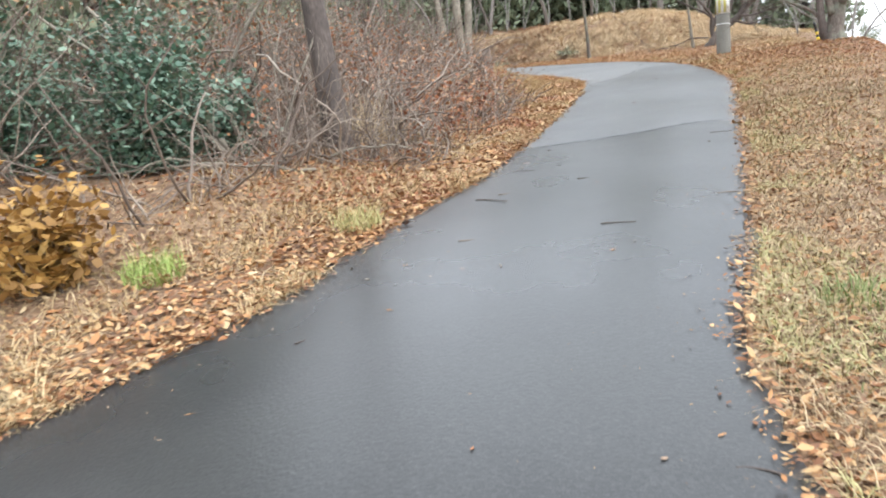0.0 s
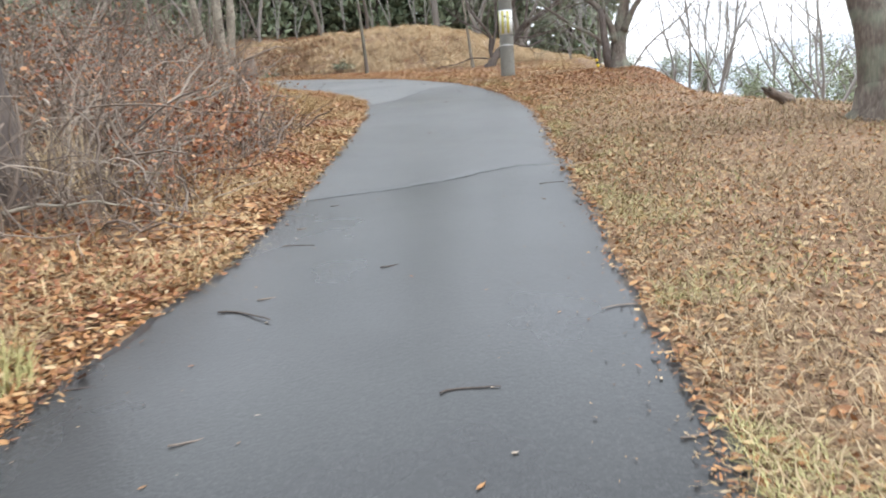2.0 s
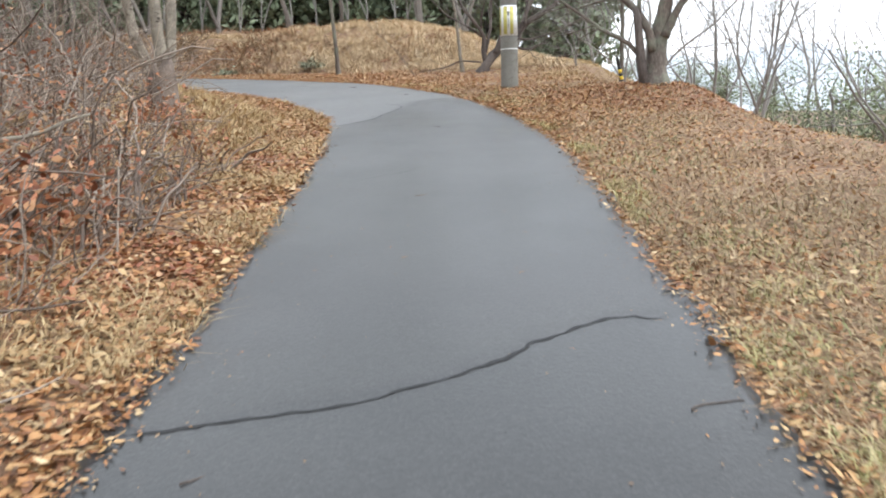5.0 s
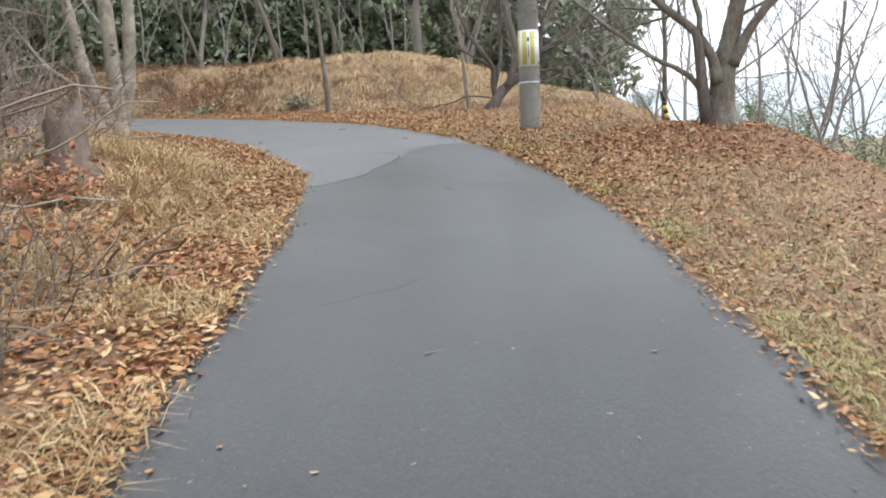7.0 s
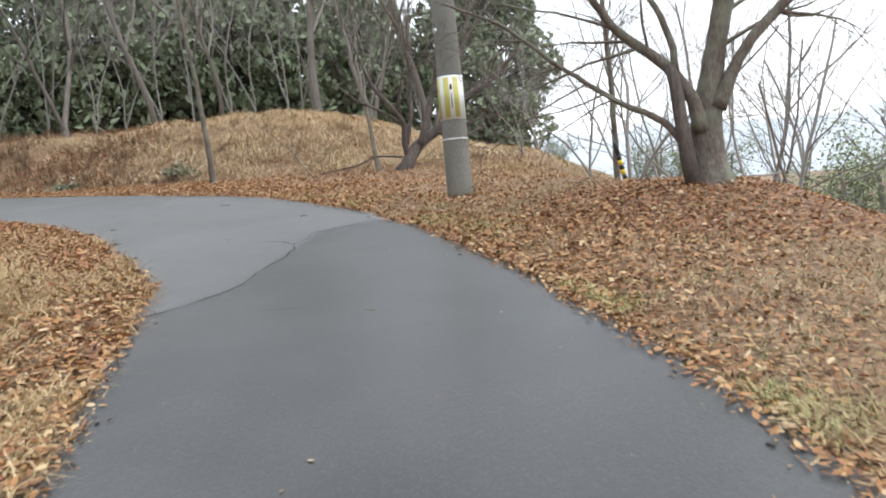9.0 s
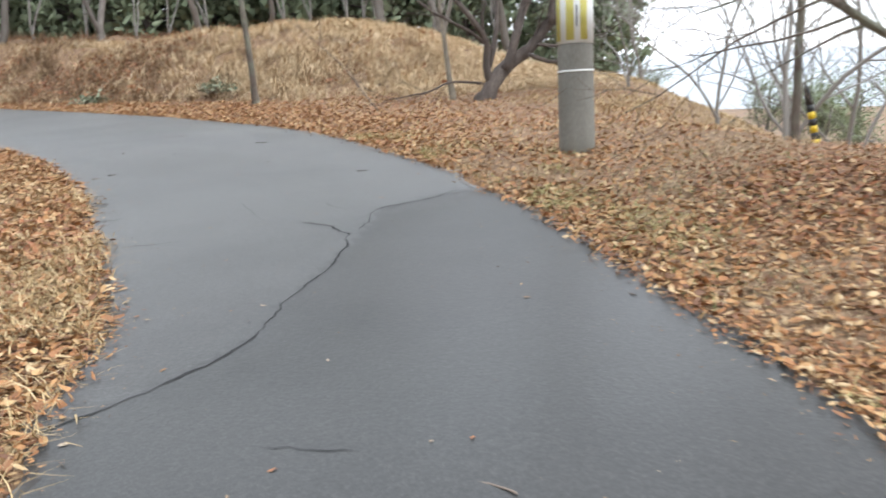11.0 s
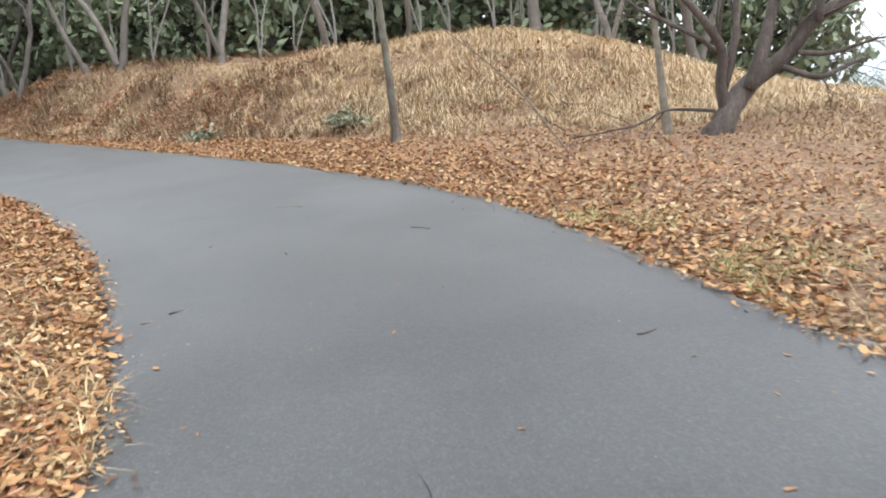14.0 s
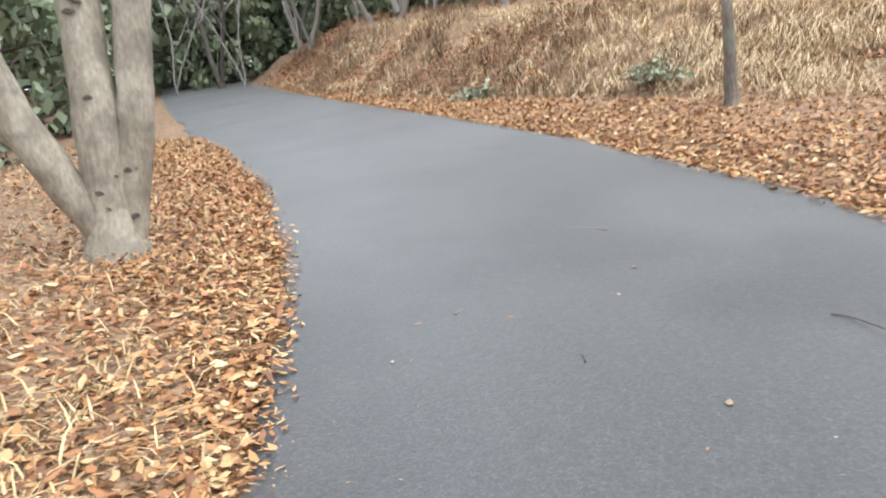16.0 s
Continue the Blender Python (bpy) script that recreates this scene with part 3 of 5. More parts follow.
def drawn_tree(stems, axis, seed, bark, depth=3, sides=14, twig=0.9, many=5, start=0.35, spread=0.6, wander=0.11, rise=0.04, shrink=0.55, back=0.12, thick=1.0):
    """Meshes of a tree whose stems follow bends given as (along axis, up, radius); twigs grow from them."""
    r = np.random.default_rng(seed)
    res, out = [], []
    for n_stem, stem in enumerate(stems):
        c = np.array(stem, float)
        d = np.concatenate([[0], np.cumsum(np.hypot(np.diff(c[:, 0]), np.diff(c[:, 1])))])
        t = np.linspace(0, d[-1], max(8, int(d[-1] / 0.12)))
        q = np.stack([np.interp(t, d, c[:, k]) for k in range(3)], 1)
        for _k in range(2):
            q[1:-1] = (q[:-2] + 2 * q[1:-1] + q[2:]) / 4
        sway = back * (vnoise(t, 0 * t + n_stem, 1.3, seed + n_stem) - 0.5) * 2 * step(0, 1.5, t)
        p = np.stack([q[:, 0] * axis[0] - sway * axis[1], q[:, 0] * axis[1] + sway * axis[0], q[:, 1]], 1)
        p += r.normal(0, 0.004, p.shape)
        rad = thick * q[:, 2] * (1 + 0.10 * (vnoise(t, 0 * t, 0.3, seed + 40 + n_stem) - 0.5))
        if n_stem == 0:
            rad = rad * (1 + 0.5 * np.exp(-np.maximum(p[:, 2], 0) / 0.12))
        res.append(("limb" if n_stem else "trunk", mesh_of("limb", *tube(p, rad, sides, caps=True, rough=0.05), bark, True)))
        length = d[-1]
        for k in range(int(many * max(1, length / 1.6))):
            u = start + (1 - start) * r.random()
            i = min(int(u * (len(p) - 1)), len(p) - 2)
            ax = p[i + 1] - p[i]
            ax /= np.linalg.norm(ax)
            side = np.cross(ax, r.normal(0, 1, 3))
            side /= np.linalg.norm(side) + 1e-9
            a = spread * r.uniform(0.7, 1.3)
            limbs(p[i], ax * math.cos(a) + side * math.sin(a), twig * r.uniform(0.5, 1.3) * (0.5 + min(length, 4) / 4), max(min(rad[i] * 0.4, 0.03), 0.005), 2, r, out, depth, spread, 4, wander, rise, shrink)
    res.append(("crown", mesh_of("crown", *join(*[g for _l, g, _p in out]), bark, True)))
    return res


def clumped(height, width, low, clumps, n, size, seed, leaf, lump=0.75, top=0.5):
    """Meshes of an evergreen whose crown is built of leafy clumps; low is where the crown begins."""
    r = np.random.default_rng(seed)
    pts, _d = bent((0, 0, -0.2), (0.03, 0, 1), height * 0.92, 8, 0.03, 0.02, r)
    stems, centres, radii = [tube(pts, np.linspace(0.2, 0.05, 9), 9, caps=False, rough=0.06)], [], []
    for k in range(clumps):
        u = (k + r.random()) / clumps
        z = low + (height - low) * u
        w = width * math.sqrt(max(0.05, 1 - abs((u - (1 - top)) / (top if u > 1 - top else 1.25 - top)) ** 2.2))
        a, d = k * 2.4 + r.uniform(-0.4, 0.4), w * r.uniform(0.55, 0.95)
        c = np.array([math.cos(a) * d, math.sin(a) * d, z])
        centres.append(c)
        radii.append(lump * r.uniform(0.65, 1.25))
        foot = np.array([np.interp(z * 0.8, pts[:, 2], pts[:, 0]), 0, z * 0.8])
        stems.append(tube([foot, foot * 0.5 + c * 0.5 + (0, 0, 0.1), c], [0.05, 0.035, 0.012], 4, caps=False))
    which = r.integers(0, clumps, n)
    d = r.normal(0, 1, (n, 3))
    d /= np.linalg.norm(d, axis=1)[:, None]
    d[:, 2] = d[:, 2] * 0.75 + 0.12
    c = np.array(centres)[which] + d * (np.array(radii)[which] * r.uniform(0.55, 1.08, n) ** 0.7)[:, None]
    return [("trunk", mesh_of("trunk", *join(*stems), DARK_BARK, True)), ("foliage", mesh_of("foliage", *far_leaves(c, r.uniform(*size, n), r), leaf))]


def plant(name, meshes, label, at, group="", category="tree", turn=0.0, size=1.0):
    top = thing(name, label, category, at, group)
    top.rotation_euler = (0, 0, turn)
    top.scale = (size, size, size)
    for k, me in meshes:
        part(k, me, top)
    return top


def on(x, y, dz=0.0):
    return (x, y, float(ground_h(x, y)) + dz)


# thick tree in the thicket on the inner side
plant("tree", tree_meshes([((0, 0, 0), (-0.10, 0.02, 1), 5.5, 0.17)], 11, DARK_BARK, 3, spread=0.7, many=4, start=0.45, wander=0.05),
      "dark-barked bare tree rising out of tangled brush", on(-1.35, 8.85), category="tree")
# three-stemmed pale tree at the inside of the bend
pale = plant("tree", drawn_tree([[(0, -0.3, 0.215), (0, 0, 0.2), (0.0, 0.9, 0.185), (0.0, 2.4, 0.175), (-0.1, 4.4, 0.13), (-0.2, 6.5, 0.06)],
                               [(0.08, -0.1, 0.12), (0.15, 0.25, 0.14), (0.31, 1.1, 0.16), (0.44, 2.4, 0.155), (0.62, 4.2, 0.11), (0.9, 6.2, 0.05)],
                               [(-0.05, 0.15, 0.14), (-0.26, 0.55, 0.165), (-0.55, 1.1, 0.16), (-0.74, 1.6, 0.15), (-0.84, 2.4, 0.135), (-1.2, 4.6, 0.05)],
                               [(-0.58, 1.0, 0.07), (-0.95, 1.25, 0.06), (-1.5, 1.6, 0.05), (-2.2, 2.5, 0.03)]],
                              (0.87, 0.49), 12, PALE_BARK, 4, 20, start=0.55, many=3, back=0.06),
             "smooth pale-barked tree with three stems beside the path", on(0.70, 26.0), category="tree", size=0.84)
# dark eye-shaped scars where twigs fell off
scar_rng = np.random.default_rng(77)
for k in range(26):
    stem = k % 3
    z = scar_rng.uniform(0.25, 2.6)
    cx = (np.interp(z, [0, 0.9, 2.4], [0, 0.0, 0.0]), np.interp(z, [0.1, 1.1, 2.4], [0.1, 0.31, 0.44]), np.interp(z, [0.55, 1.1, 1.6, 2.4], [-0.26, -0.55, -0.74, -0.84]))[stem]
    rad = (np.interp(z, [0, 0.9, 2.4], [0.205, 0.186, 0.175]), 0.158, 0.155)[stem]
    a = math.radians(scar_rng.uniform(-120, -5))
    wide, tall = scar_rng.uniform(0.03, 0.065), scar_rng.uniform(0.012, 0.026)
    g = np.linspace(0, 6.283, 12, endpoint=False)
    rings = []
    for q, lift in ((1.0, -0.012), (0.75, 0.008), (0.4, 0.010), (0.05, 0.001)):
        ang = a + np.cos(g) * wide * q / rad
        rr = rad + lift - 0.004 * np.abs(np.cos(g))
        rings.append(np.stack([np.cos(ang) * rr, np.sin(ang) * rr, z + np.sin(g) * tall * q - 0.01 * np.cos(g) ** 2], 1))
    v = np.concatenate(rings) + np.array([cx * 0.87, cx * 0.49, 0])
    i, j = np.meshgrid(np.arange(3), np.arange(12), indexing="ij")
    f = np.stack([i * 12 + j, i * 12 + (j + 1) % 12, (i + 1) * 12 + (j + 1) % 12, (i + 1) * 12 + j], -1).reshape(-1, 4)
    part("knot", mesh_of("knot", v, f, SCAR, True), pale, "dark eye-shaped bark scar")


def across(r, v, z):
    """A direction or place given as steps along the screen of bushes r, and up."""
    return (r[0] * v, r[1] * v, z)


RB = (0.89, -0.45)
plant("tree", drawn_tree([[(0, -0.3, 0.25), (0, 0, 0.225), (0.02, 0.6, 0.205), (0.08, 1.0, 0.18), (0.2, 1.6, 0.135), (0.3, 2.15, 0.125), (0.4, 3.5, 0.09), (0.55, 5.2, 0.04)],
                          [(0.14, 0.85, 0.11), (0.28, 1.15, 0.085), (0.45, 1.48, 0.072), (0.8, 1.85, 0.066), (1.25, 2.18, 0.058), (1.9, 2.75, 0.045), (2.4, 3.6, 0.02)],
                          [(-0.05, 0.6, 0.11), (-0.16, 1.05, 0.085), (-0.46, 1.5, 0.068), (-0.88, 1.82, 0.058), (-1.2, 2.2, 0.05), (-1.7, 3.1, 0.035), (-2.0, 4.0, 0.015)],
                          [(-0.12, 0.25, 0.07), (-0.44, 0.72, 0.046), (-1.07, 1.1, 0.036), (-1.74, 1.6, 0.028), (-2.25, 2.05, 0.022), (-3.0, 2.35, 0.01)],
                          [(-0.3, 1.3, 0.05), (-0.36, 1.8, 0.042), (-0.62, 2.4, 0.036), (-0.7, 3.6, 0.02)],
                          [(0.26, 2.0, 0.06), (0.1, 2.6, 0.05), (-0.05, 3.6, 0.03), (-0.3, 4.6, 0.015)]],
                         RB, 13, BARK, 4, 16, start=0.3, many=6, spread=0.8, twig=1.0, back=0.25, rise=0.0, thick=0.9),
      "old lichened tree with several heavy limbs on a leafy hump", on(9.13, 17.58), category="tree", size=0.94)
stub = thing("tree_stump", "broken dark dead stub standing against an old tree", "stump", on(8.94, 17.60))
sp = np.array([(0, 0, -0.1), across(RB, -0.08, 0.3), across(RB, -0.12, 0.75), across(RB, -0.15, 1.1), across(RB, -0.2, 1.32)])
part("dead_trunk", mesh_of("dead_trunk", *tube(sp, [0.095, 0.085, 0.075, 0.065, 0.045], 9, rough=0.2), DARK_BARK), stub)
RN = (0.94, -0.33)
plant("tree", tree_meshes([((0, 0, 0), (0.0, 0.1, 1), 2.3, 0.30), (across(RN, -0.05, 1.55), across(RN, -0.5, 1), 3.5, 0.16), (across(RN, 0.08, 1.6), across(RN, 0.4, 1), 3.5, 0.17)],
                          14, BARK, 3, spread=0.6, many=4, start=0.5, wander=0.06),
      "rough grey-barked tree standing in dry grass", on(7.25, 8.75), category="tree")
RC = (0.97, -0.22)
plant("tree", drawn_tree([[(-0.08, -0.25, 0.19), (0, 0, 0.175), (0.14, 0.3, 0.165), (0.53, 0.68, 0.15), (1.0, 0.93, 0.13), (1.34, 1.4, 0.115), (1.8, 1.68, 0.10), (2.3, 1.95, 0.08), (3.1, 2.7, 0.04)],
                          [(0.42, 0.55, 0.10), (0.6, 1.0, 0.10), (0.78, 1.5, 0.09), (0.94, 1.95, 0.075), (1.1, 3.3, 0.03)],
                          [(0.1, 0.25, 0.10), (0.02, 0.8, 0.09), (0.1, 1.05, 0.075), (-0.26, 1.5, 0.06), (-0.6, 1.95, 0.05), (-1.0, 3.1, 0.02)],
                          [(0.15, 0.95, 0.045), (-0.2, 1.25, 0.035), (-1.1, 1.75, 0.025), (-1.6, 2.3, 0.012)],
                          [(0.9, 0.82, 0.05), (1.4, 0.62, 0.042), (1.85, 0.82, 0.035), (2.2, 0.9, 0.012)],
                          [(1.1, 1.0, 0.045), (1.5, 0.95, 0.035), (2.1, 1.1, 0.02), (2.6, 1.2, 0.01)],
                          [(0.1, 0.6, 0.06), (0.3, 1.4, 0.055), (0.35, 2.2, 0.04), (0.2, 3.6, 0.015)],
                          [(1.36, 1.4, 0.06), (1.45, 2.0, 0.05), (1.6, 3.2, 0.02)],
                          [(-0.05, 0.3, 0.03), (-0.7, 0.38, 0.024), (-1.1, 0.18, 0.018), (-2.0, 0.06, 0.008)]],
                         RC, 15, DARK_BARK, 4, 12, start=0.3, many=5, spread=0.6, twig=1.0, back=0.3, thick=0.88),
      "dark crooked bare tree with many spreading limbs", on(9.65, 27.1), category="tree", size=0.95)
plant("sapling", tree_meshes([((0, 0, 0), (-0.10, 0, 1), 2.6, 0.06)], 16, PALE_BARK, 1, many=1, start=0.8, wander=0.03), "thin brown sapling trunk beside a crooked tree", on(9.15, 27.5), category="sapling")
plant("sapling", tree_meshes([((0, 0, 0), (-0.06, 0.02, 1), 5.2, 0.07)], 17, BARK, 3, spread=0.5, many=5, start=0.5, wander=0.025),
      "slender straight bare sapling at the mound's foot", on(5.83, 29.8), category="sapling")

# bare pale trees along the top of the mound
bare = [tree_meshes([((0, 0, 0), (0.1, 0, 1), 5.5, 0.10), ((0.05, 0, 0.2), (-0.5, 0.2, 1), 4.6, 0.07)], 21, GREY_BARK, 3, spread=0.65, many=4, start=0.35, wander=0.1),
        tree_meshes([((0, 0, 0), (-0.22, 0, 1), 6, 0.09)], 22, GREY_BARK, 3, spread=0.6, many=4, start=0.35, wander=0.09),
        tree_meshes([((0, 0, 0), (0.3, 0.1, 1), 6, 0.12), ((0, 0, 0.4), (-0.35, 0, 1), 5.2, 0.09)], 23, GREY_BARK, 3, spread=0.65, many=4, start=0.35, wander=0.1),
        tree_meshes([((0, 0, 0), (0.05, 0, 1), 7, 0.17)], 24, GREY_BARK, 3, spread=0.6, many=4, start=0.4, wander=0.06)]
for k, (x, y, s) in enumerate([(-3.9, 45, 0), (-1.4, 43.2, 1), (-0.2, 41.4, 2), (2.75, 40, 0), (5.6, 39, 1), (7.7, 38.2, 1), (10.9, 37.2, 3), (12.7, 36.5, 0),
                               (-8, 47, 0), (14.6, 35.5, 2), (-5.2, 48, 2), (13.6, 40, 1), (-7.5, 39.5, 2)]):
    plant("bare_tree", bare[s], "leafless pale-trunked tree in front of dark woods", on(x, y, -0.05), "bare trees on the mound", "tree", k * 0.35 - 0.5, 0.9 + 0.06 * (k % 5))

# dark evergreens behind, their leaf tones lifted for mist
ever = [clumped(9.5, 2.1, 1.6, 46, 2900, (0.30, 0.60), 31, FOREST, 0.8, 0.6),
        clumped(8.5, 2.5, 0.8, 48, 2900, (0.30, 0.60), 32, FOREST, 0.85, 0.55),
        clumped(11.5, 2.0, 2.6, 46, 2800, (0.30, 0.60), 33, FOREST, 0.8, 0.65)]
spots = [(-14, 30), (-9, 32), (-11, 36), (-14, 42), (-11, 50), (-17, 50), (-6.5, 53), (-2.0, 49), (1.8, 50), (4.5, 47), (8.5, 49), (12, 47), (15.5, 44), (-1, 56), (6.5, 55), (11.5, 55),
         (-10, 24), (-9.5, 18), (-8.5, 13), (-10, 8.5), (-10, 3), (-13, 57), (-9, 58), (-17.5, 56), (-21, 51), (-4.5, 60), (-12, 61), (-15, 63), (-19, 60), (-7.5, 64), (2.5, 60), (9, 61),
         (14.5, 58), (18, 52), (-23, 57), (-25, 50)]
for k, (x, y) in enumerate(spots):
    plant("evergreen_tree", ever[k % 3], "dense dark evergreen tree at the wood's edge", on(x, y, -0.1), "dark woods", "tree", k * 1.7, 0.85 + 0.08 * (k % 6))
low = clumped(4.6, 2.2, 0.2, 40, 2600, (0.22, 0.46), 35, FOREST, 0.7, 0.6)
for k, (x, y) in enumerate([(-16, 44), (-13, 46), (-9, 49.5), (-5, 51.5), (-1.5, 47.5), (1.5, 46.5), (4.2, 45.2), (6.8, 46.5), (9.6, 45), (12.6, 43.6), (15.5, 41), (-8, 35), (-11, 32.5), (-6.5, 30.5), (-9, 28),
                            (-12.5, 38.5), (-7.5, 24.5), (-7.0, 20), (-7.5, 16), (-8, 11.5), (-18, 53), (-15.5, 54.5), (-13, 53.5), (-10.5, 55), (-8, 55.5), (-20, 47), (-5.5, 56), (-3, 54), (0, 53), (3, 52), (5.5, 51), (8, 52), (10.5, 50.5),
                            (13.5, 49), (16.5, 46), (-17.5, 58), (-11, 58.5)]):
    plant("evergreen_tree", low, "low bushy evergreen filling the wood's edge", on(x, y, -0.1), "dark undergrowth", "tree", k * 2.1, 0.8 + 0.09 * ((k * 3) % 5))
dome = clumped(6.4, 2.5, 0.3, 90, 12000, (0.18, 0.36), 34, FOREST, 0.75, 0.6)
plant("evergreen_tree", dome, "rounded dark evergreen tree beyond the mound", on(18.2, 38.2, -0.1), "dark woods", "tree", 0, 1.15)
twiggy = tree_meshes([((0, 0, 0), (0.05, 0, 1), 5.5, 0.035), ((0, 0, 0.3), (-0.35, 0.1, 1), 5, 0.03)], 25, PALED_TWIG, 3, spread=0.75, many=5, start=0.25, wander=0.09, rise=0.04, shrink=0.6)
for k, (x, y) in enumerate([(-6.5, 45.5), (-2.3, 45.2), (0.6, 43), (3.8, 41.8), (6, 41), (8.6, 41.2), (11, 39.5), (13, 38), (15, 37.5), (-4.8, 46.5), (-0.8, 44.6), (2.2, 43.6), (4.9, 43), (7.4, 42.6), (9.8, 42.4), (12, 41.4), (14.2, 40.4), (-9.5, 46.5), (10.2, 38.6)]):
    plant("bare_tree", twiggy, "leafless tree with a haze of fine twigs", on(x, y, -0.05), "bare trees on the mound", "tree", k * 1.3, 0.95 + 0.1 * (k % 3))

# thin bare trees on the far slope, and woods below, haze put into their colours
thin = [tree_meshes([((0, 0, 0), (0.12, 0, 1), 5, 0.05), ((0, 0, 0.3), (-0.6, 0.1, 1), 4.4, 0.04), ((0, 0, 0.6), (1.0, -0.1, 1), 3.6, 0.03)], 41, PALED_TWIG, 3, spread=0.7, many=4, start=0.15, wander=0.1, shrink=0.65),
        tree_meshes([((0, 0, 0), (-0.15, 0, 1), 5.5, 0.055), ((0, 0, 0.1), (0.65, 0.2, 1), 4.6, 0.04), ((0, 0, 0.3), (-0.75, -0.2, 1), 4.2, 0.035)], 42, PALED_TWIG, 3, spread=0.6, many=4, start=0.25, wander=0.1)]


def rooted(x, y, top_z, tall):
    """A place on the slope and the size by which a tree of that height reaches top_z."""
    z = float(ground_h(x, y)) - 0.1
    return (x, y, z), (top_z - z) / tall


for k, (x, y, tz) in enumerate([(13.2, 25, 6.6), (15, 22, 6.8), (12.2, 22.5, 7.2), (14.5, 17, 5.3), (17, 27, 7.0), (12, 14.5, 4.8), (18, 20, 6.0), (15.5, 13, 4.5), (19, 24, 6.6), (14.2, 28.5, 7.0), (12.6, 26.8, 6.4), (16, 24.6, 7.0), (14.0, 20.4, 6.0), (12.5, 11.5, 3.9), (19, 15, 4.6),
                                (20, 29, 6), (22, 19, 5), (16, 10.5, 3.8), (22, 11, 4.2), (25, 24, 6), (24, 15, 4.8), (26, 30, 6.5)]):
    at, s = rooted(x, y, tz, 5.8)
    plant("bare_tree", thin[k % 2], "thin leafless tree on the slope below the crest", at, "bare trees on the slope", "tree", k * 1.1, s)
bushy = tree_meshes([((0, 0, 0), (0, 0, 1), 2.6, 0.10), ((0.1, 0, 0), (0.8, 0.2, 1), 2.2, 0.06), ((-0.1, 0, 0), (-0.8, -0.2, 1), 2.2, 0.06)], 43, PALED_TWIG, 2, HAZE_PALED_LEAF, 4500, (0.07, 0.14), 0.22,
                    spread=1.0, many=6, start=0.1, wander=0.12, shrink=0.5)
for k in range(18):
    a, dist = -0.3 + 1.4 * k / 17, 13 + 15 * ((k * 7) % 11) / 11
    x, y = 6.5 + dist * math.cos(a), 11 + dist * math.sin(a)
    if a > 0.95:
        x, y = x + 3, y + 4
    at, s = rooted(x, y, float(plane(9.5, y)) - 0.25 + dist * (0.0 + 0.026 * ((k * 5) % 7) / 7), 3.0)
    plant("haze_paled_bush", bushy, "bush on the slope, coloured pale grey-green for haze", at, "bushes on the slope", "bush", k * 0.9, max(s, 0.5))
# distant hills, with the haze put into their pale colour
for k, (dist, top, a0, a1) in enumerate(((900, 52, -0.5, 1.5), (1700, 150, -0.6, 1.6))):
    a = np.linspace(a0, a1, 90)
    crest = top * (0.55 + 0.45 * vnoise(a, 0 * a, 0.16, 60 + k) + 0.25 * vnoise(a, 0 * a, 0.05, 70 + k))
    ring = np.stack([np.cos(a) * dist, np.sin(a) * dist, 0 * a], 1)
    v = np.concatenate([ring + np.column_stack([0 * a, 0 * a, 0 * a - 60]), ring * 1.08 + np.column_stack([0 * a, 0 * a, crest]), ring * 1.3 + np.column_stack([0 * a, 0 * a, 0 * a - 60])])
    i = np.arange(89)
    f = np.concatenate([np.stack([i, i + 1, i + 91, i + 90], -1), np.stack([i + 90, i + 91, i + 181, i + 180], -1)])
    tagged(new("backdrop", mesh_of("backdrop", v, f, HILL, True)), "distant hills coloured pale blue for haze", "hills", kind="structure")

plant("bare_tree", drawn_tree([[(0, -0.3, 0.05), (0, 0, 0.048), (0.02, 1.5, 0.042), (-0.03, 3.0, 0.034), (0.03, 5.2, 0.015)]], (0.8, -0.6), 45, BARK, 4, 9, start=0.3, many=7, spread=0.7, twig=0.7),
      "slender straight bare tree behind a guy wire", on(10.25, 20.5), "bare trees on the slope", "tree")

# ---- utility pole ----
pole = thing("utility_pole", "weathered concrete utility pole with a faded sign sheet", "utility pole", on(7.86, 21.08))
R0 = 0.187
zs = np.linspace(-0.3, 9, 24)
part("shaft", mesh_of("shaft", *tube([(0, 0, z) for z in zs], R0 - 0.0067 * zs, 28), CONCRETE, True), pole)


def wrap(name, z0, z1, a0, a1, mat, out, label=""):
    n = max(3, int((a1 - a0) / 0.12))
    a = np.linspace(a0, a1, n)
    r0, r1 = R0 - 0.0067 * z0 + out, R0 - 0.0067 * z1 + out
    c, s = np.cos(a), np.sin(a)
    v = np.concatenate([np.stack([c * r0, s * r0, 0 * a + z0], 1), np.stack([c * r1, s * r1, 0 * a + z1], 1),
                        np.stack([c * (r1 - 0.008), s * (r1 - 0.008), 0 * a + z1], 1), np.stack([c * (r0 - 0.008), s * (r0 - 0.008), 0 * a + z0], 1)])
    i = np.arange(n - 1)
    f = np.concatenate([np.stack([i + k * n, i + 1 + k * n, i + 1 + (k + 1) % 4 * n, i + (k + 1) % 4 * n], -1) for k in range(4)])
    return part(name, mesh_of(name, v, f, mat, True), pole, label)


FACE = math.radians(-118)
wrap("sign_sheet", 1.08, 1.70, FACE - 1.5, FACE + 1.5, SHEET, 0.006, "faded white sheet wrapped round the pole")
wrap("stripe", 1.11, 1.67, FACE - 0.55, FACE - 0.12, SIGN_YELLOW, 0.010, "faded yellow stripe")
wrap("stripe", 1.11, 1.67, FACE + 0.22, FACE + 0.62, SIGN_YELLOW, 0.010, "faded yellow stripe")
wrap("stripe", 1.11, 1.67, FACE - 1.35, FACE - 0.95, SIGN_YELLOW, 0.010, "faded yellow stripe")
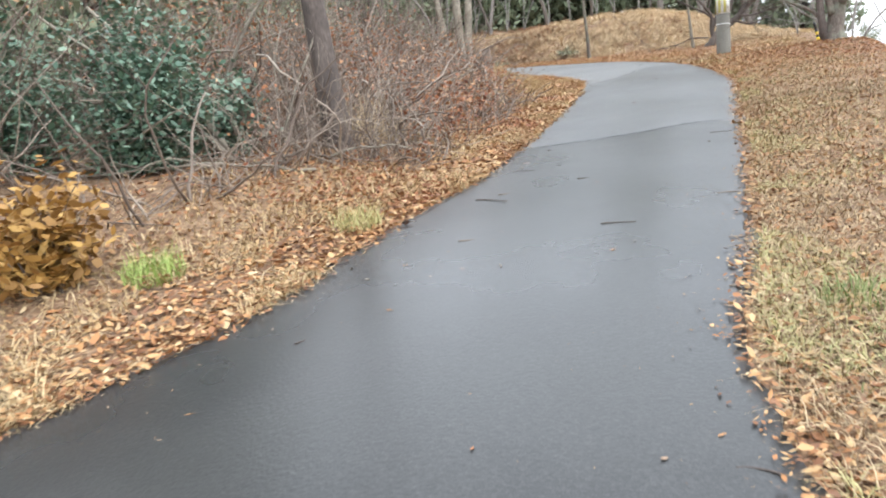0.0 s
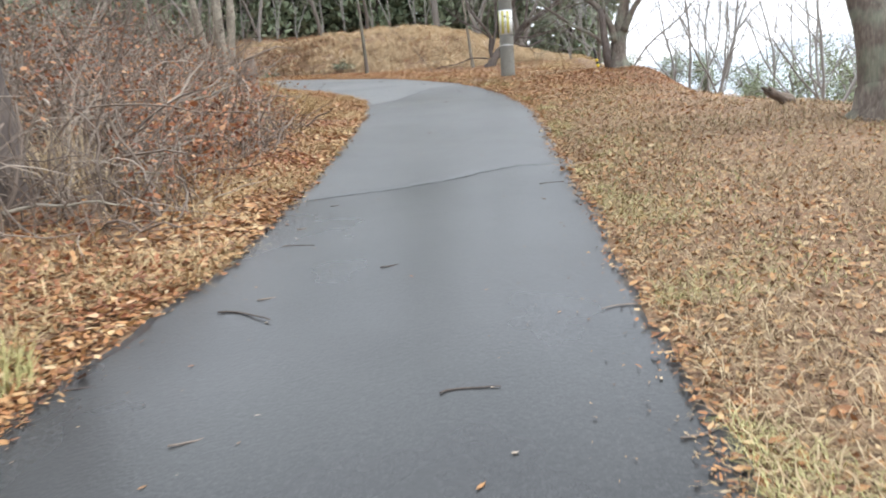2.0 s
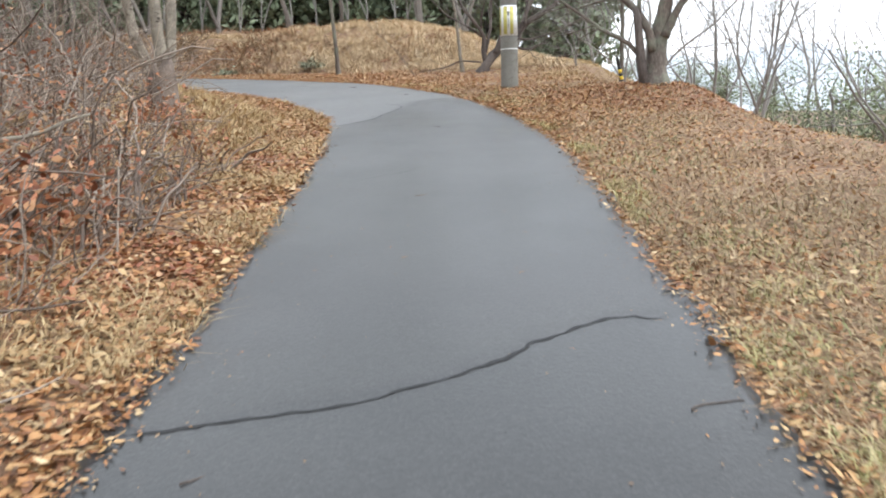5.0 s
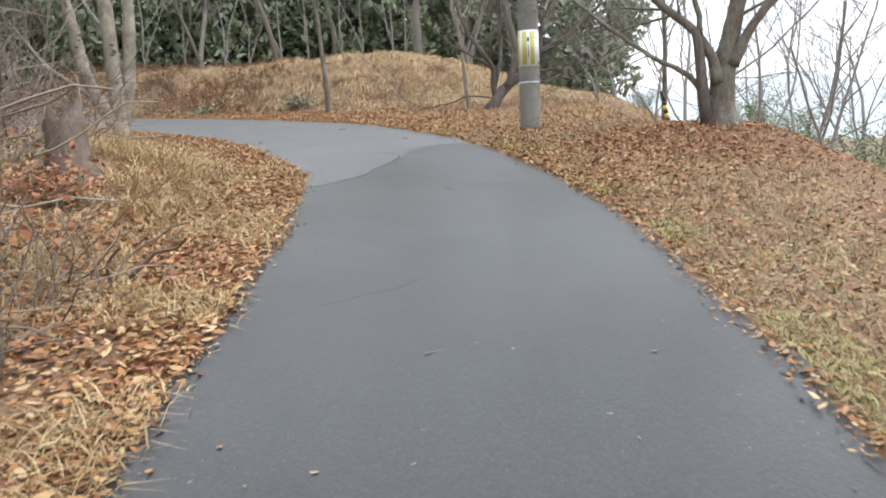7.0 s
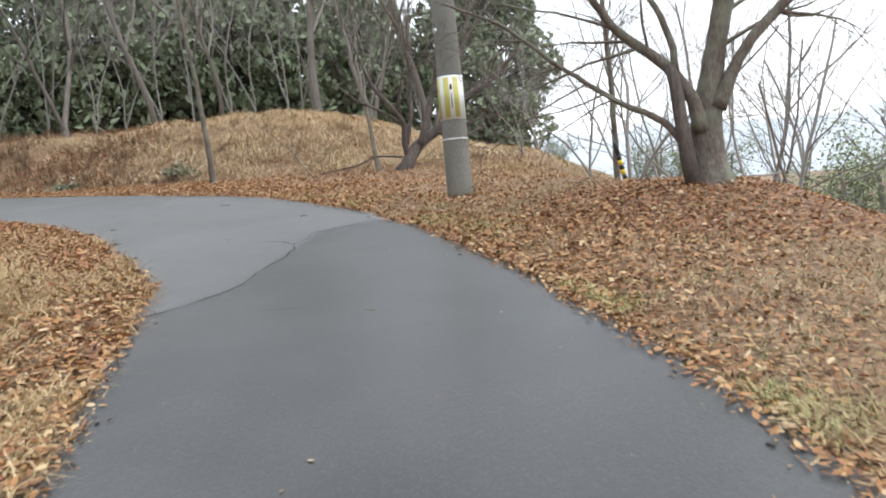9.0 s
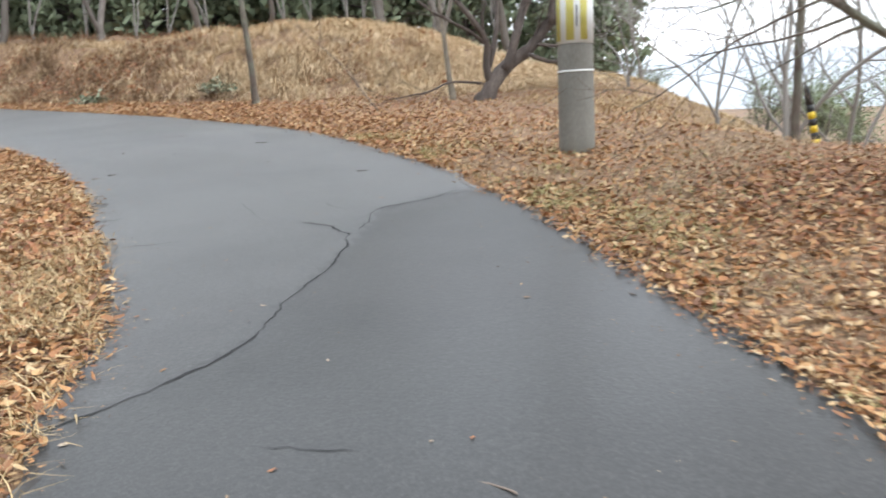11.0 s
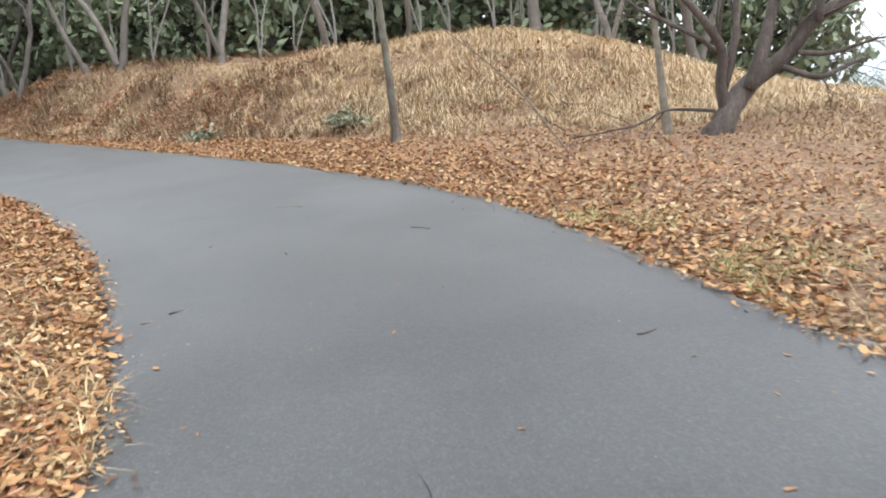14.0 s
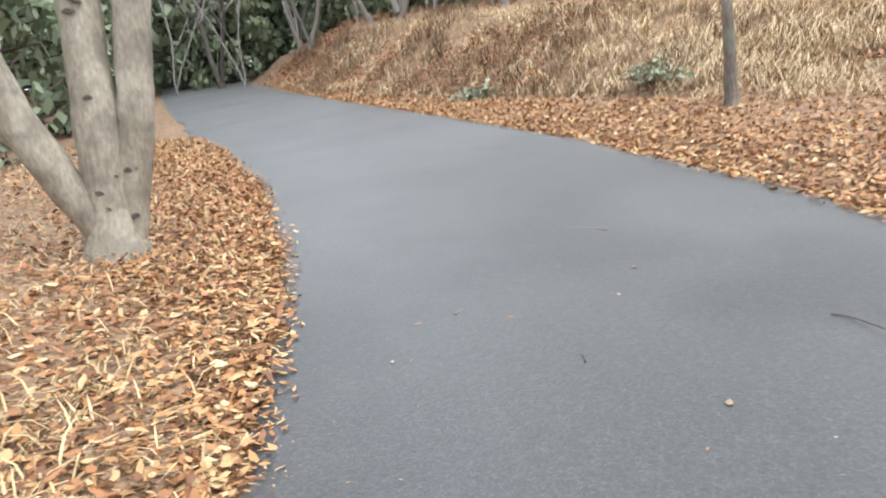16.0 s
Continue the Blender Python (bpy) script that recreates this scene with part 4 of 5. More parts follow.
wrap("mark", 1.50, 1.57, FACE - 0.05, FACE + 0.12, BLACK, 0.010, "black printed mark")
wrap("mark", 1.24, 1.44, FACE + 0.0, FACE + 0.07, BLACK, 0.010, "black printed mark")
wrap("strap", 0.80, 0.82, 0, 6.283, BAND, 0.005, "thin white strap")
wrap("strap", 1.715, 1.73, 0, 6.283, WIRE, 0.005, "thin steel strap")
bx = tube([(math.cos(FACE - 0.9) * 0.165, math.sin(FACE - 0.9) * 0.165, 2.34), (math.cos(FACE - 0.9) * 0.2, math.sin(FACE - 0.9) * 0.2, 2.34)], [0.04, 0.035], 6)
part("number_plate", mesh_of("number_plate", *bx, BAND), pole, "small white plate")

# ---- guy wire with a striped sleeve ----
guy = thing("guy_wire", "steel guy wire with a black and yellow striped sleeve", "guy wire", on(10.0, 19.95, -0.12))
g_dir = np.array([-0.42, 0.15, 2.0])
g_dir /= np.linalg.norm(g_dir)
part("wire", mesh_of("wire", *tube([g_dir * t for t in np.linspace(-0.2, 6, 12)], [0.008] * 12, 6), WIRE, True), guy)
for k in range(8):
    a, b = 0.02 + k * 0.07, 0.02 + (k + 1) * 0.07 - 0.001
    part("sleeve_band", mesh_of("sleeve_band", *tube([g_dir * a, g_dir * b], [0.036, 0.036], 12), (YELLOW, BLACK)[k % 2], True), guy, ("yellow band", "black band")[k % 2])
part("sleeve_top", mesh_of("sleeve_top", *tube([g_dir * 0.58, g_dir * 0.74, g_dir * 0.78], [0.036, 0.03, 0.012], 12), BLACK, True), guy)

# ---- stump and broken log ----
def broken(name, label, at, r, height, seed, tilt=(0, 0, 0), cat="stump"):
    q = np.random.default_rng(seed)
    n = 14
    a = np.linspace(0, 6.283, n, endpoint=False)
    rings = []
    for z, k in ((-0.12, 1.45), (0.0, 1.3), (0.1, 1.08), (height * 0.5, 0.95), (height * 0.8, 0.9)):
        rr = r * k * (1 + 0.18 * q.uniform(-1, 1, n))
        rings.append(np.stack([np.cos(a) * rr, np.sin(a) * rr, 0 * a + z], 1))
    top = height * (0.8 + 0.45 * q.random(n))
    rings.append(np.stack([np.cos(a) * r * 0.8, np.sin(a) * r * 0.8, top], 1))
    rings.append(np.stack([np.cos(a) * r * 0.45, np.sin(a) * r * 0.45, top * 0.75], 1))
    rings.append(np.stack([np.cos(a) * 0.02, np.sin(a) * 0.02, 0 * a + height * 0.5], 1))
    v = np.concatenate(rings)
    i, j = np.meshgrid(np.arange(len(rings) - 1), np.arange(n), indexing="ij")
    f = np.stack([i * n + j, i * n + (j + 1) % n, (i + 1) * n + (j + 1) % n, (i + 1) * n + j], -1).reshape(-1, 4)
    ob = tagged(new(name, mesh_of(name, v, f, WOOD)), label, cat)
    ob.matrix_world = pose(*at, *tilt)
    return ob


broken("tree_stump", "grey splintered tree stump among straw", on(0.93, 16.95), 0.2, 0.6, 3)
broken("tree_stump", "dark broken stub leaning on dry grass", on(7.55, 10.6, 0.06), 0.06, 0.42, 4, (0, -72, 15))

# ---- shrubs ----
def shrub(name, label, at, radius, height, n, leaf, size, seed, stems=40, category="shrub"):
    r = np.random.default_rng(seed)
    top = thing(name, label, category, at)
    st, tips = [], []
    for _ in range(stems):
        a, q = r.uniform(0, 6.28), r.uniform(0.1, 1)
        pts, _d = bent((r.normal(0, radius * 0.15), r.normal(0, radius * 0.15), -0.03), (math.cos(a) * q, math.sin(a) * q, 0.9), height * r.uniform(0.6, 1.2), 6, 0.18, 0.0, r)
        pts[:, :2] *= radius / height
        st.append(tube(pts, np.linspace(0.012, 0.004, 7), 4, caps=False))
        tips.append(pts[1:])
    tips = np.concatenate(tips)
    part("bush_frame", mesh_of("bush_frame", *join(*st), TWIG), top)
    c = tips[r.integers(0, len(tips), n)] + r.normal(0, 0.11 * radius + 0.03, (n, 3))
    c[:, 2] = np.abs(c[:, 2])
    v = leaf_verts(c, r.uniform(*size, n), r.uniform(0, 6.28, n), r.normal(0, 0.6, n), r.normal(0, 0.6, n), r.uniform(0, 0.9, n), 0.5)
    part("foliage", mesh_of("foliage", v, six_faces(n), leaf), top)
    return top


shrub("evergreen_shrub", "broad-leaved dark green shrub in the brush", on(-3.3, 7.9), 1.15, 1.7, 9500, EVERGREEN, (0.05, 0.10), 51)
shrub("evergreen_shrub", "dark green leafy shrub among bare stems", on(-4.6, 7.6), 1.1, 1.7, 5500, EVERGREEN, (0.05, 0.10), 52)
shrub("evergreen_shrub", "small dark green shrub among bare stems", on(-2.6, 8.9), 0.55, 0.95, 1300, EVERGREEN, (0.07, 0.13), 53)
shrub("ochre_shrub", "low shrub with withered ochre leaves", on(-2.95, 4.85), 0.62, 0.72, 2400, OCHRE, (0.06, 0.125), 54)
shrub("russet_shrub", "low shrub with withered red-brown leaves", on(0.8, 15.8), 0.55, 0.28, 900, RUSSET, (0.035, 0.07), 55)
shrub("russet_shrub", "low shrub with withered red-brown leaves", on(-0.2, 11.2), 0.8, 0.6, 900, RUSSET, (0.06, 0.11), 56)
shrub("fern_clump", "grey-green fern clump on the mound", on(5.3, 31.6), 0.5, 0.22, 420, FERN, (0.06, 0.12), 57, category="fern")
shrub("fern_clump", "small grey-green weed clump on the mound", on(2.6, 33.6), 0.4, 0.2, 260, FERN, (0.07, 0.12), 58, category="fern")

# ---- the thicket of bare stems on the bank ----
st = []
for k in range(5200):
    y = rng.uniform(5.8, 24) if k % 4 else rng.uniform(6.5, 13)
    s = rng.uniform(1.3, 6.5) if rng.random() < 0.7 else rng.uniform(0.8, 2.2)
    if y > 14.5:
        s = rng.uniform(2.4, 8)
    x = float(xl(y)) - s
    if (y < 8 and s < 1.9) or math.hypot(x + 3.2, y - 7.6) < 1.15:
        continue
    tall = min(0.35 + 0.62 * s, 3.8) * rng.uniform(0.3, 1.05)
    q = rng.uniform(0.0, 0.9) if rng.random() < 0.7 else rng.uniform(0.9, 2.5)
    a = rng.uniform(0, 6.28)
    pts, _d = bent(on(x, y, -0.03), (math.cos(a) * q, math.sin(a) * q, 1), tall, 7, 0.24, -0.06, rng)
    st.append(tube(pts, np.linspace(1, 0.4, 8) * (rng.uniform(0.003, 0.009) if rng.random() < 0.9 else rng.uniform(0.012, 0.022)), 3, caps=False))
stuff("brush", *join(*st), TWIG, "tangled bare grey-brown stems and vines", "brush")
st = []
for k in range(900):
    y = rng.uniform(24, 48)
    x = float(xl(y)) - rng.uniform(3.5, 11)
    a, q = rng.uniform(0, 6.28), rng.uniform(0, 0.8)
    pts, _d = bent(on(x, y, -0.03), (math.cos(a) * q, math.sin(a) * q, 1), rng.uniform(0.8, 3), 6, 0.2, -0.03, rng)
    st.append(tube(pts, np.linspace(1, 0.4, 7) * rng.uniform(0.005, 0.014), 3, caps=False))
stuff("brush", *join(*st), TWIG, "bare undergrowth at the wood's edge", "brush")
n = 42000
y = rng.uniform(6.8, 22, n)
s = rng.uniform(0.8, 6.5, n)
x = xl(y) - s
p = np.column_stack([x, y, ground_h(x, y) + rng.random(n) ** 1.8 * np.minimum(0.25 + 0.42 * s, 2.2)])
keep = (vnoise(x, y, 1.1, 31) + 0.25 * (y > 9.5) - 0.1 * (s > 3.5) > 0.42) & (rng.random(n) > step(13, 16, y))
keep &= np.hypot(x + 3.2, y - 7.6) > 1.3
p = p[keep]
n = len(p)
v = leaf_verts(p, rng.uniform(0.03, 0.075, n), rng.uniform(0, 6.28, n), rng.normal(0, 0.9, n), rng.normal(0, 0.9, n), rng.uniform(0, 1, n))
stuff("withered_leaves", v, six_faces(n), RUSSET, "withered red-brown leaves caught in the brush", "leaves")


stick = thing("dead_branch", "thin brown dead branch leaning out of the leaves", "branch", on(7.45, 26.62, -0.05))
pts, _d = bent((0, 0, 0), (-0.62, 0.35, 1), 2.3, 12, 0.05, 0.0, np.random.default_rng(5))
part("stem", mesh_of("stem", *tube(pts, np.linspace(0.014, 0.005, 13), 6), TWIG, True), stick)
for k, i in enumerate((5, 8, 10)):
    tw, _d = bent(pts[i], (0.5 - 0.5 * k, -0.3, 0.6), 0.4, 6, 0.12, 0.0, np.random.default_rng(15 + k))
    part("side_twig", mesh_of("side_twig", *tube(tw, np.linspace(0.007, 0.003, 7), 5), TWIG, True), stick)

# single dead branches lying and leaning on the bank
for k, (x, y, z, dx, dy, dz, length, r) in enumerate([(-2.45, 8.2, 0.02, -0.75, 0.25, 0.85, 2.6, 0.035), (-2.55, 8.45, 0.0, -0.35, 0.2, 0.95, 2.4, 0.05), (-4.4, 7.6, 0.08, 1, 0.05, 0.04, 2.0, 0.022),
                                                     (-4.5, 7.85, 0.16, 1, -0.05, 0.03, 2.3, 0.018), (-3.9, 7.5, 0.05, 1, 0.12, 0.02, 1.5, 0.016), (-0.9, 12.0, 0.35, 1, 0.2, 0.05, 1.5, 0.03),
                                                     (-1.2, 11.4, 0.3, 0.9, 0.5, 0.25, 1.4, 0.02), (-0.7, 9.6, 0.05, 0.7, 0.3, 0.55, 0.9, 0.012), (-2.0, 8.6, 0.1, 0.2, 0.1, 1, 2.0, 0.02),
                                                     (-2.2, 8.9, 0.0, 0.5, 0.1, 0.8, 1.5, 0.016), (-1.9, 9.6, 0.0, -0.3, -0.2, 1, 2.3, 0.016), (-3.2, 9.3, 0.0, 0.3, 0.1, 1, 2.8, 0.03)]):
    pts, _d = bent((0, 0, 0), (dx, dy, dz), length, 9, 0.10, 0.0, np.random.default_rng(300 + k))
    ob = tagged(new("dead_branch", mesh_of("dead_branch", *tube(pts, np.linspace(r, r * 0.4, 10), 7, rough=0.08), PALE_BARK, True)), "pale dead branch resting in the brush", "branch", "dead branches on the bank")
    ob.location = on(x, y, z - 0.02)


for k in range(34):
    q = np.random.default_rng(500 + k)
    y = q.uniform(7.6, 10.8)
    x = float(xl(y)) - q.uniform(1.7, 3.6)
    a, up, thick = q.uniform(0, 6.28), q.choice([0.05, 0.15, 0.6, 1.6]), q.uniform(0.008, 0.022)
    pts, _d = bent((0, 0, 0.02), (math.cos(a), math.sin(a), up), q.uniform(0.6, 1.5), 10, 0.2, -0.01, q)
    pts[:, 2] = np.maximum(pts[:, 2], 0.02)
    ob = tagged(new("dead_branch", mesh_of("dead_branch", *tube(pts, np.linspace(thick, thick * 0.4, 11), 6, rough=0.08), (PALE_BARK, TWIG)[k % 2], True)), "crooked dead branch tangled in the brush", "branch", "dead branches on the bank")
    ob.location = on(x, y, 0.02)


# ---- litter and grass ----
def verge(n, side, y0, y1, depth, lo=-0.08):
    """Places beside the path, thickest at its edge; side -1 or 1."""
    y = rng.uniform(y0, y1, n)
    d = lo + rng.exponential(depth, n) + 0.05 * rng.normal(0, 1, n) * (lo < 0)
    k = d < depth * 4
    y, d = y[k], d[k]
    return (xl(y) - d if side < 0 else xr(y) + d), y


def crumbs(n, side, y0, y1, mat, label, big=0.055):
    """Small flat leaf scraps straggling over the path's edge."""
    y = rng.uniform(y0, y1, n)
    d = rng.normal(0.05, 0.085, n) + 0.10 * (vnoise(y, 0 * y, 0.5, 61 + side) - 0.5)
    x = xl(y) - d if side < 0 else xr(y) + d
    return stuff("leaf_litter", flat_leaves(x, y, 0.012, big, 0.012, 0.2), six_faces(n), mat, label, "leaves")


def leafy(x, y):
    """Where fallen leaves hide the grass, 0 to 1."""
    return step(0.42, 0.58, 0.7 * vnoise(x, y, 1.6, 40) + 0.3 * vnoise(x, y, 0.45, 41) + 0.12 * step(0.5, 0.0, x - xr(y)) + 0.2 * step(19.5, 22.5, y))


crumbs(20000, -1, 0.5, 33, LITTER, "small leaf scraps along the path's inner edge")
crumbs(20000, 1, -1, 33, LITTER, "small leaf scraps along the path's outer edge", 0.042)
x, y = verge(68000, -1, 0.5, 33, 1.0, -0.03)
stuff("leaf_litter", flat_leaves(x, y, 0.03, 0.085, 0.05, 0.32), six_faces(len(x)), LITTER, "orange-brown fallen leaves lying thick beside the path", "leaves")
x, y = verge(40000, -1, 6.5, 31, 1.0, 0.05)
k = (vnoise(x, y, 1.2, 33) > 0.45) & (rng.random(len(x)) > 0.65 * step(13, 16, y))
x, y = x[k], y[k]
stuff("leaf_litter", flat_leaves(x, y, 0.03, 0.08, 0.06, 0.45), six_faces(len(x)), RUSSET, "red-brown fallen leaves on the bank", "leaves")
x, y = verge(60000, 1, -1, 19, 2.0, -0.04)
k = (x < np.interp(y, CREST_Y, CREST_X) + 1) & (rng.random(len(x)) < 0.6 + 0.4 * leafy(x, y))
x, y = x[k], y[k]
stuff("leaf_litter", flat_leaves(x, y, 0.022, 0.065, 0.035, 0.35), six_faces(len(x)), LITTER, "scattered brown leaves in dry grass", "leaves")
x, y = verge(90000, 1, 13, 46, 1.8, -0.04)
k = (x < np.interp(y, CREST_Y, CREST_X) + 1.5) & (rng.random(len(x)) > 0.75 * mound(x, y)) & (rng.random(len(x)) < step(12, 21, y) * (0.3 + 0.7 * leafy(x, y)))
x, y = x[k], y[k]
stuff("leaf_litter", flat_leaves(x, y, 0.03, 0.08, 0.04, 0.4), six_faces(len(x)), LITTER, "orange-brown fallen leaves below the mound", "leaves")
x, y = sow(85000, -3, 12.5, 9, 40, lambda x, y: np.where(x > xr(y) + 0.4, 1, 0) * np.maximum(step(0.42, 0.62, vnoise(x, y, 1.7, 4)), 0.7 * step(23, 26, y)) * (1 - 0.72 * mound(x, y)) * (0.2 + 0.8 * step(13, 18, y)))
stuff("leaf_litter", flat_leaves(x, y, 0.022, 0.065, 0.035, 0.35), six_faces(len(x)), RUSSET, "red-brown fallen leaves on the grass", "leaves")
x, y = sow(220000, 0.5, 9.8, -2, 24, lambda x, y: np.where(x > xr(y) + 0.03, 1, 0) * (0.35 + 0.65 * step(0.3, 0.6, vnoise(x, y, 0.6, 6))) * (x < np.interp(y, CREST_Y, CREST_X) + 0.8) * (1 - 0.8 * step(20, 23, y)) * (1 - 0.8 * leafy(x, y)))
stuff("dry_grass", blades(x, y, 0.07, 0.26, 1.15, 1.57, 0.0045), blade_faces(len(x)), HAY, "short flattened dry yellow grass", "grass")
x, y = verge(24000, 1, -1, 11, 1.3, 0.03)
stuff("dry_grass", blades(x, y, 0.07, 0.26, 1.15, 1.57, 0.0045), blade_faces(len(x)), HAY, "matted dry grass beside the path", "grass")
x, y = verge(30000, 1, 0, 24, 0.4, 0.04)
k = vnoise(x, y, 0.45, 53) > 0.62 - 0.05 * step(8, 14, y)
x, y = x[k], y[k]
stuff("green_grass", blades(x, y, 0.05, 0.15, 0.9, 1.5, 0.005), blade_faces(len(x)), YELLOW_GRASS, "yellow-green grass tufts along the path's edge", "grass")
x, y = verge(40000, -1, 0.5, 22, 0.9, -0.05)
k = vnoise(x, y, 0.9, 52) + 0.15 * step(7, 12, y) > 0.5
x, y = x[k], y[k]
stuff("dry_grass", blades(x, y, 0.08, 0.28, 0.9, 1.5, 0.006), blade_faces(len(x)), STRAW, "long straw-coloured grass lying among the leaves", "grass")
x, y = sow(120000, 0.5, 9, -2, 26, lambda x, y: np.where(x > xr(y) + 0.03, 1, 0) * 0.6 * np.maximum(step(0.5, 0.7, vnoise(x, y, 0.7, 8)), 0.75 * step(0.5, 0.62, vnoise(x, y, 1.9, 28)) * step(8, 12, y)) * np.exp(-np.maximum(x - xr(y), 0) / 1.8) * (1 - 0.75 * step(19.5, 22, y)))
stuff("green_grass", blades(x, y, 0.05, 0.15, 0.9, 1.5, 0.005), blade_faces(len(x)), GREEN_GRASS, "dull green grass among fallen leaves", "grass")
x, y = sow(75000, -9, 14, 27, 47, lambda x, y: mound(x, y) * (0.25 + 0.75 * step(0.3, 0.6, vnoise(x, y, 0.7, 7))) * (y < 38 + 0.8 * np.maximum(0, 4 - x)))
long = blades(x, y, 0.10, 0.30, 1.0, 1.55, 0.008, True)
stuff("dry_grass", long, blade_faces(len(x)), STRAW, "flattened straw grass on the mound", "grass")
cx, cy = sow(18000, -8, 13.5, 26, 44, lambda x, y: mound(x, y) * (0.16 + 0.84 * step(3.5, 6.5, x + 0.9 * mound_d(x, y) - 1.0)) * (0.4 + 0.6 * step(0.35, 0.6, vnoise(x, y, 1.5, 18))) * (y < 37 + 0.8 * np.maximum(0, 4 - x)))
m = 24
a = np.repeat(rng.uniform(-1.2, 1.2, len(cx)), m) - 1.9 + rng.normal(0, 0.9, len(cx) * m)
px, py = np.repeat(cx, m) + 0.05 * rng.normal(0, 1, len(cx) * m), np.repeat(cy, m) + 0.05 * rng.normal(0, 1, len(cx) * m)
p = np.column_stack([px, py, ground_h(px, py)])
v = blade_verts(p, rng.uniform(0.15, 0.55, len(p)), rng.uniform(1.15, 2.0, len(p)), a, rng.uniform(0.006, 0.012, len(p)), True)
stuff("dry_grass", v, blade_faces(len(p)), PALE_STRAW, "drooping straw tussocks on the mound", "grass")
x, y = sow(90000, -9, 13, 27, 46, lambda x, y: mound(x, y) * step(0.42, 0.6, vnoise(x, y, 1.6, 17)) * (1 - 0.8 * step(2.0, 3.2, mound_d(x, y))) * (1 - 0.7 * step(6, 9, x)))
stuff("withered_leaves", flat_leaves(x, y, 0.05, 0.11, 0.25, 0.7), six_faces(len(x)), RUSSET, "withered brown weeds in the mound's straw", "leaves")
cx, cy = sow(9000, -9, 11, 27, 46, lambda x, y: mound(x, y) * step(0.3, 0.6, vnoise(x, y, 1.1, 19)) * (1 - 0.85 * step(5, 8.5, x + 0.5 * mound_d(x, y))) * (1 - 0.6 * step(2.6, 3.6, mound_d(x, y))))
m = 16
px, py = np.repeat(cx, m) + 0.07 * rng.normal(0, 1, len(cx) * m), np.repeat(cy, m) + 0.07 * rng.normal(0, 1, len(cx) * m)
p = np.column_stack([px, py, ground_h(px, py) - 0.01])
tall = np.repeat(rng.uniform(0.5, 1.3, len(cx)), m)
v = blade_verts(p, tall * rng.uniform(0.12, 0.42, len(p)), rng.uniform(0.2, 1.7, len(p)), rng.uniform(0, 6.28, len(p)), rng.uniform(0.008, 0.02, len(p)), True)
stuff("withered_weeds", v, blade_faces(len(p)), WEED, "matted dead brown weeds on the mound", "weeds")
a, d = rng.uniform(0, 6.28, 7000), 1.9 * np.sqrt(rng.random(7000))
x, y = 9.0 + d * np.cos(a), 17.4 + 1.2 * d * np.sin(a)
stuff("leaf_litter", flat_leaves(x, y, 0.022, 0.065, 0.035, 0.35), six_faces(len(x)), RUSSET, "dark red-brown leaves heaped round an old tree", "leaves")
x, y = sow(50000, 7, 15.5, 21, 33, lambda x, y: (1 - mound(x, y)) * step(1.5, 3, x - xr(y)) * (0.2 + 0.8 * step(9.5, 11, x)) * (0.3 + 0.7 * step(0.35, 0.6, vnoise(x, y, 1.0, 44))))
stuff("dry_grass", blades(x, y, 0.08, 0.24, 0.9, 1.5, 0.009), blade_faces(len(x)), STRAW, "dry straw grass on the mound's shoulder", "grass")
cx, cy = sow(2600, -2.5, 3.2, 13.2, 24, lambda x, y: step(0.15, 0.7, xl(y) - x) * (0.2 + 0.8 * step(0.4, 0.6, vnoise(x, y, 0.9, 45))) * (1 - step(3.0, 4.5, xl(y) - x)) * (1 - 0.6 * step(19.5, 21.5, y)))
m = 24
px, py = np.repeat(cx, m) + 0.05 * rng.normal(0, 1, len(cx) * m), np.repeat(cy, m) + 0.05 * rng.normal(0, 1, len(cx) * m)
p = np.column_stack([px, py, ground_h(px, py) - 0.01])
tall = np.repeat(0.08 + 0.27 * step(0.3, 1.6, xl(cy) - cx) * (1 - 0.5 * step(20, 23, cy)), m)
v = blade_verts(p, tall * rng.uniform(0.6, 1.5, len(p)), rng.uniform(1.0, 1.75, len(p)), rng.uniform(0, 6.28, len(p)), rng.uniform(0.006, 0.014, len(p)))
stuff("dry_grass", v, blade_faces(len(p)), STRAW, "drooping straw tussocks on the bank", "grass")
x, y = sow(70000, -8, 4, 2, 33, lambda x, y: np.where(x < xl(y) - 0.1, 1, 0) * (0.6 * step(0.5, 0.75, vnoise(x, y, 0.8, 12)) + 0.8 * step(13, 16, y)) * np.exp(-np.maximum(xl(y) - x - 0.6, 0) / 1.5))
stuff("dry_grass", blades(x, y, 0.08, 0.26, 1.0, 1.5, 0.009), blade_faces(len(x)), STRAW, "dry straw grass on the bank", "grass")


def tuft(label, x, y, r, n, lo, hi, mat):
    a, d = rng.uniform(0, 6.28, n), r * np.sqrt(rng.random(n))
    v = blades(x + d * np.cos(a), y + d * np.sin(a), lo, hi, 0.2, 1.2, 0.007)
    v -= np.array(on(x, y))
    ob = tagged(new("grass_tuft", mesh_of("grass_tuft", v, blade_faces(n), mat)), label, "grass")
    ob.location = on(x, y)
    return ob


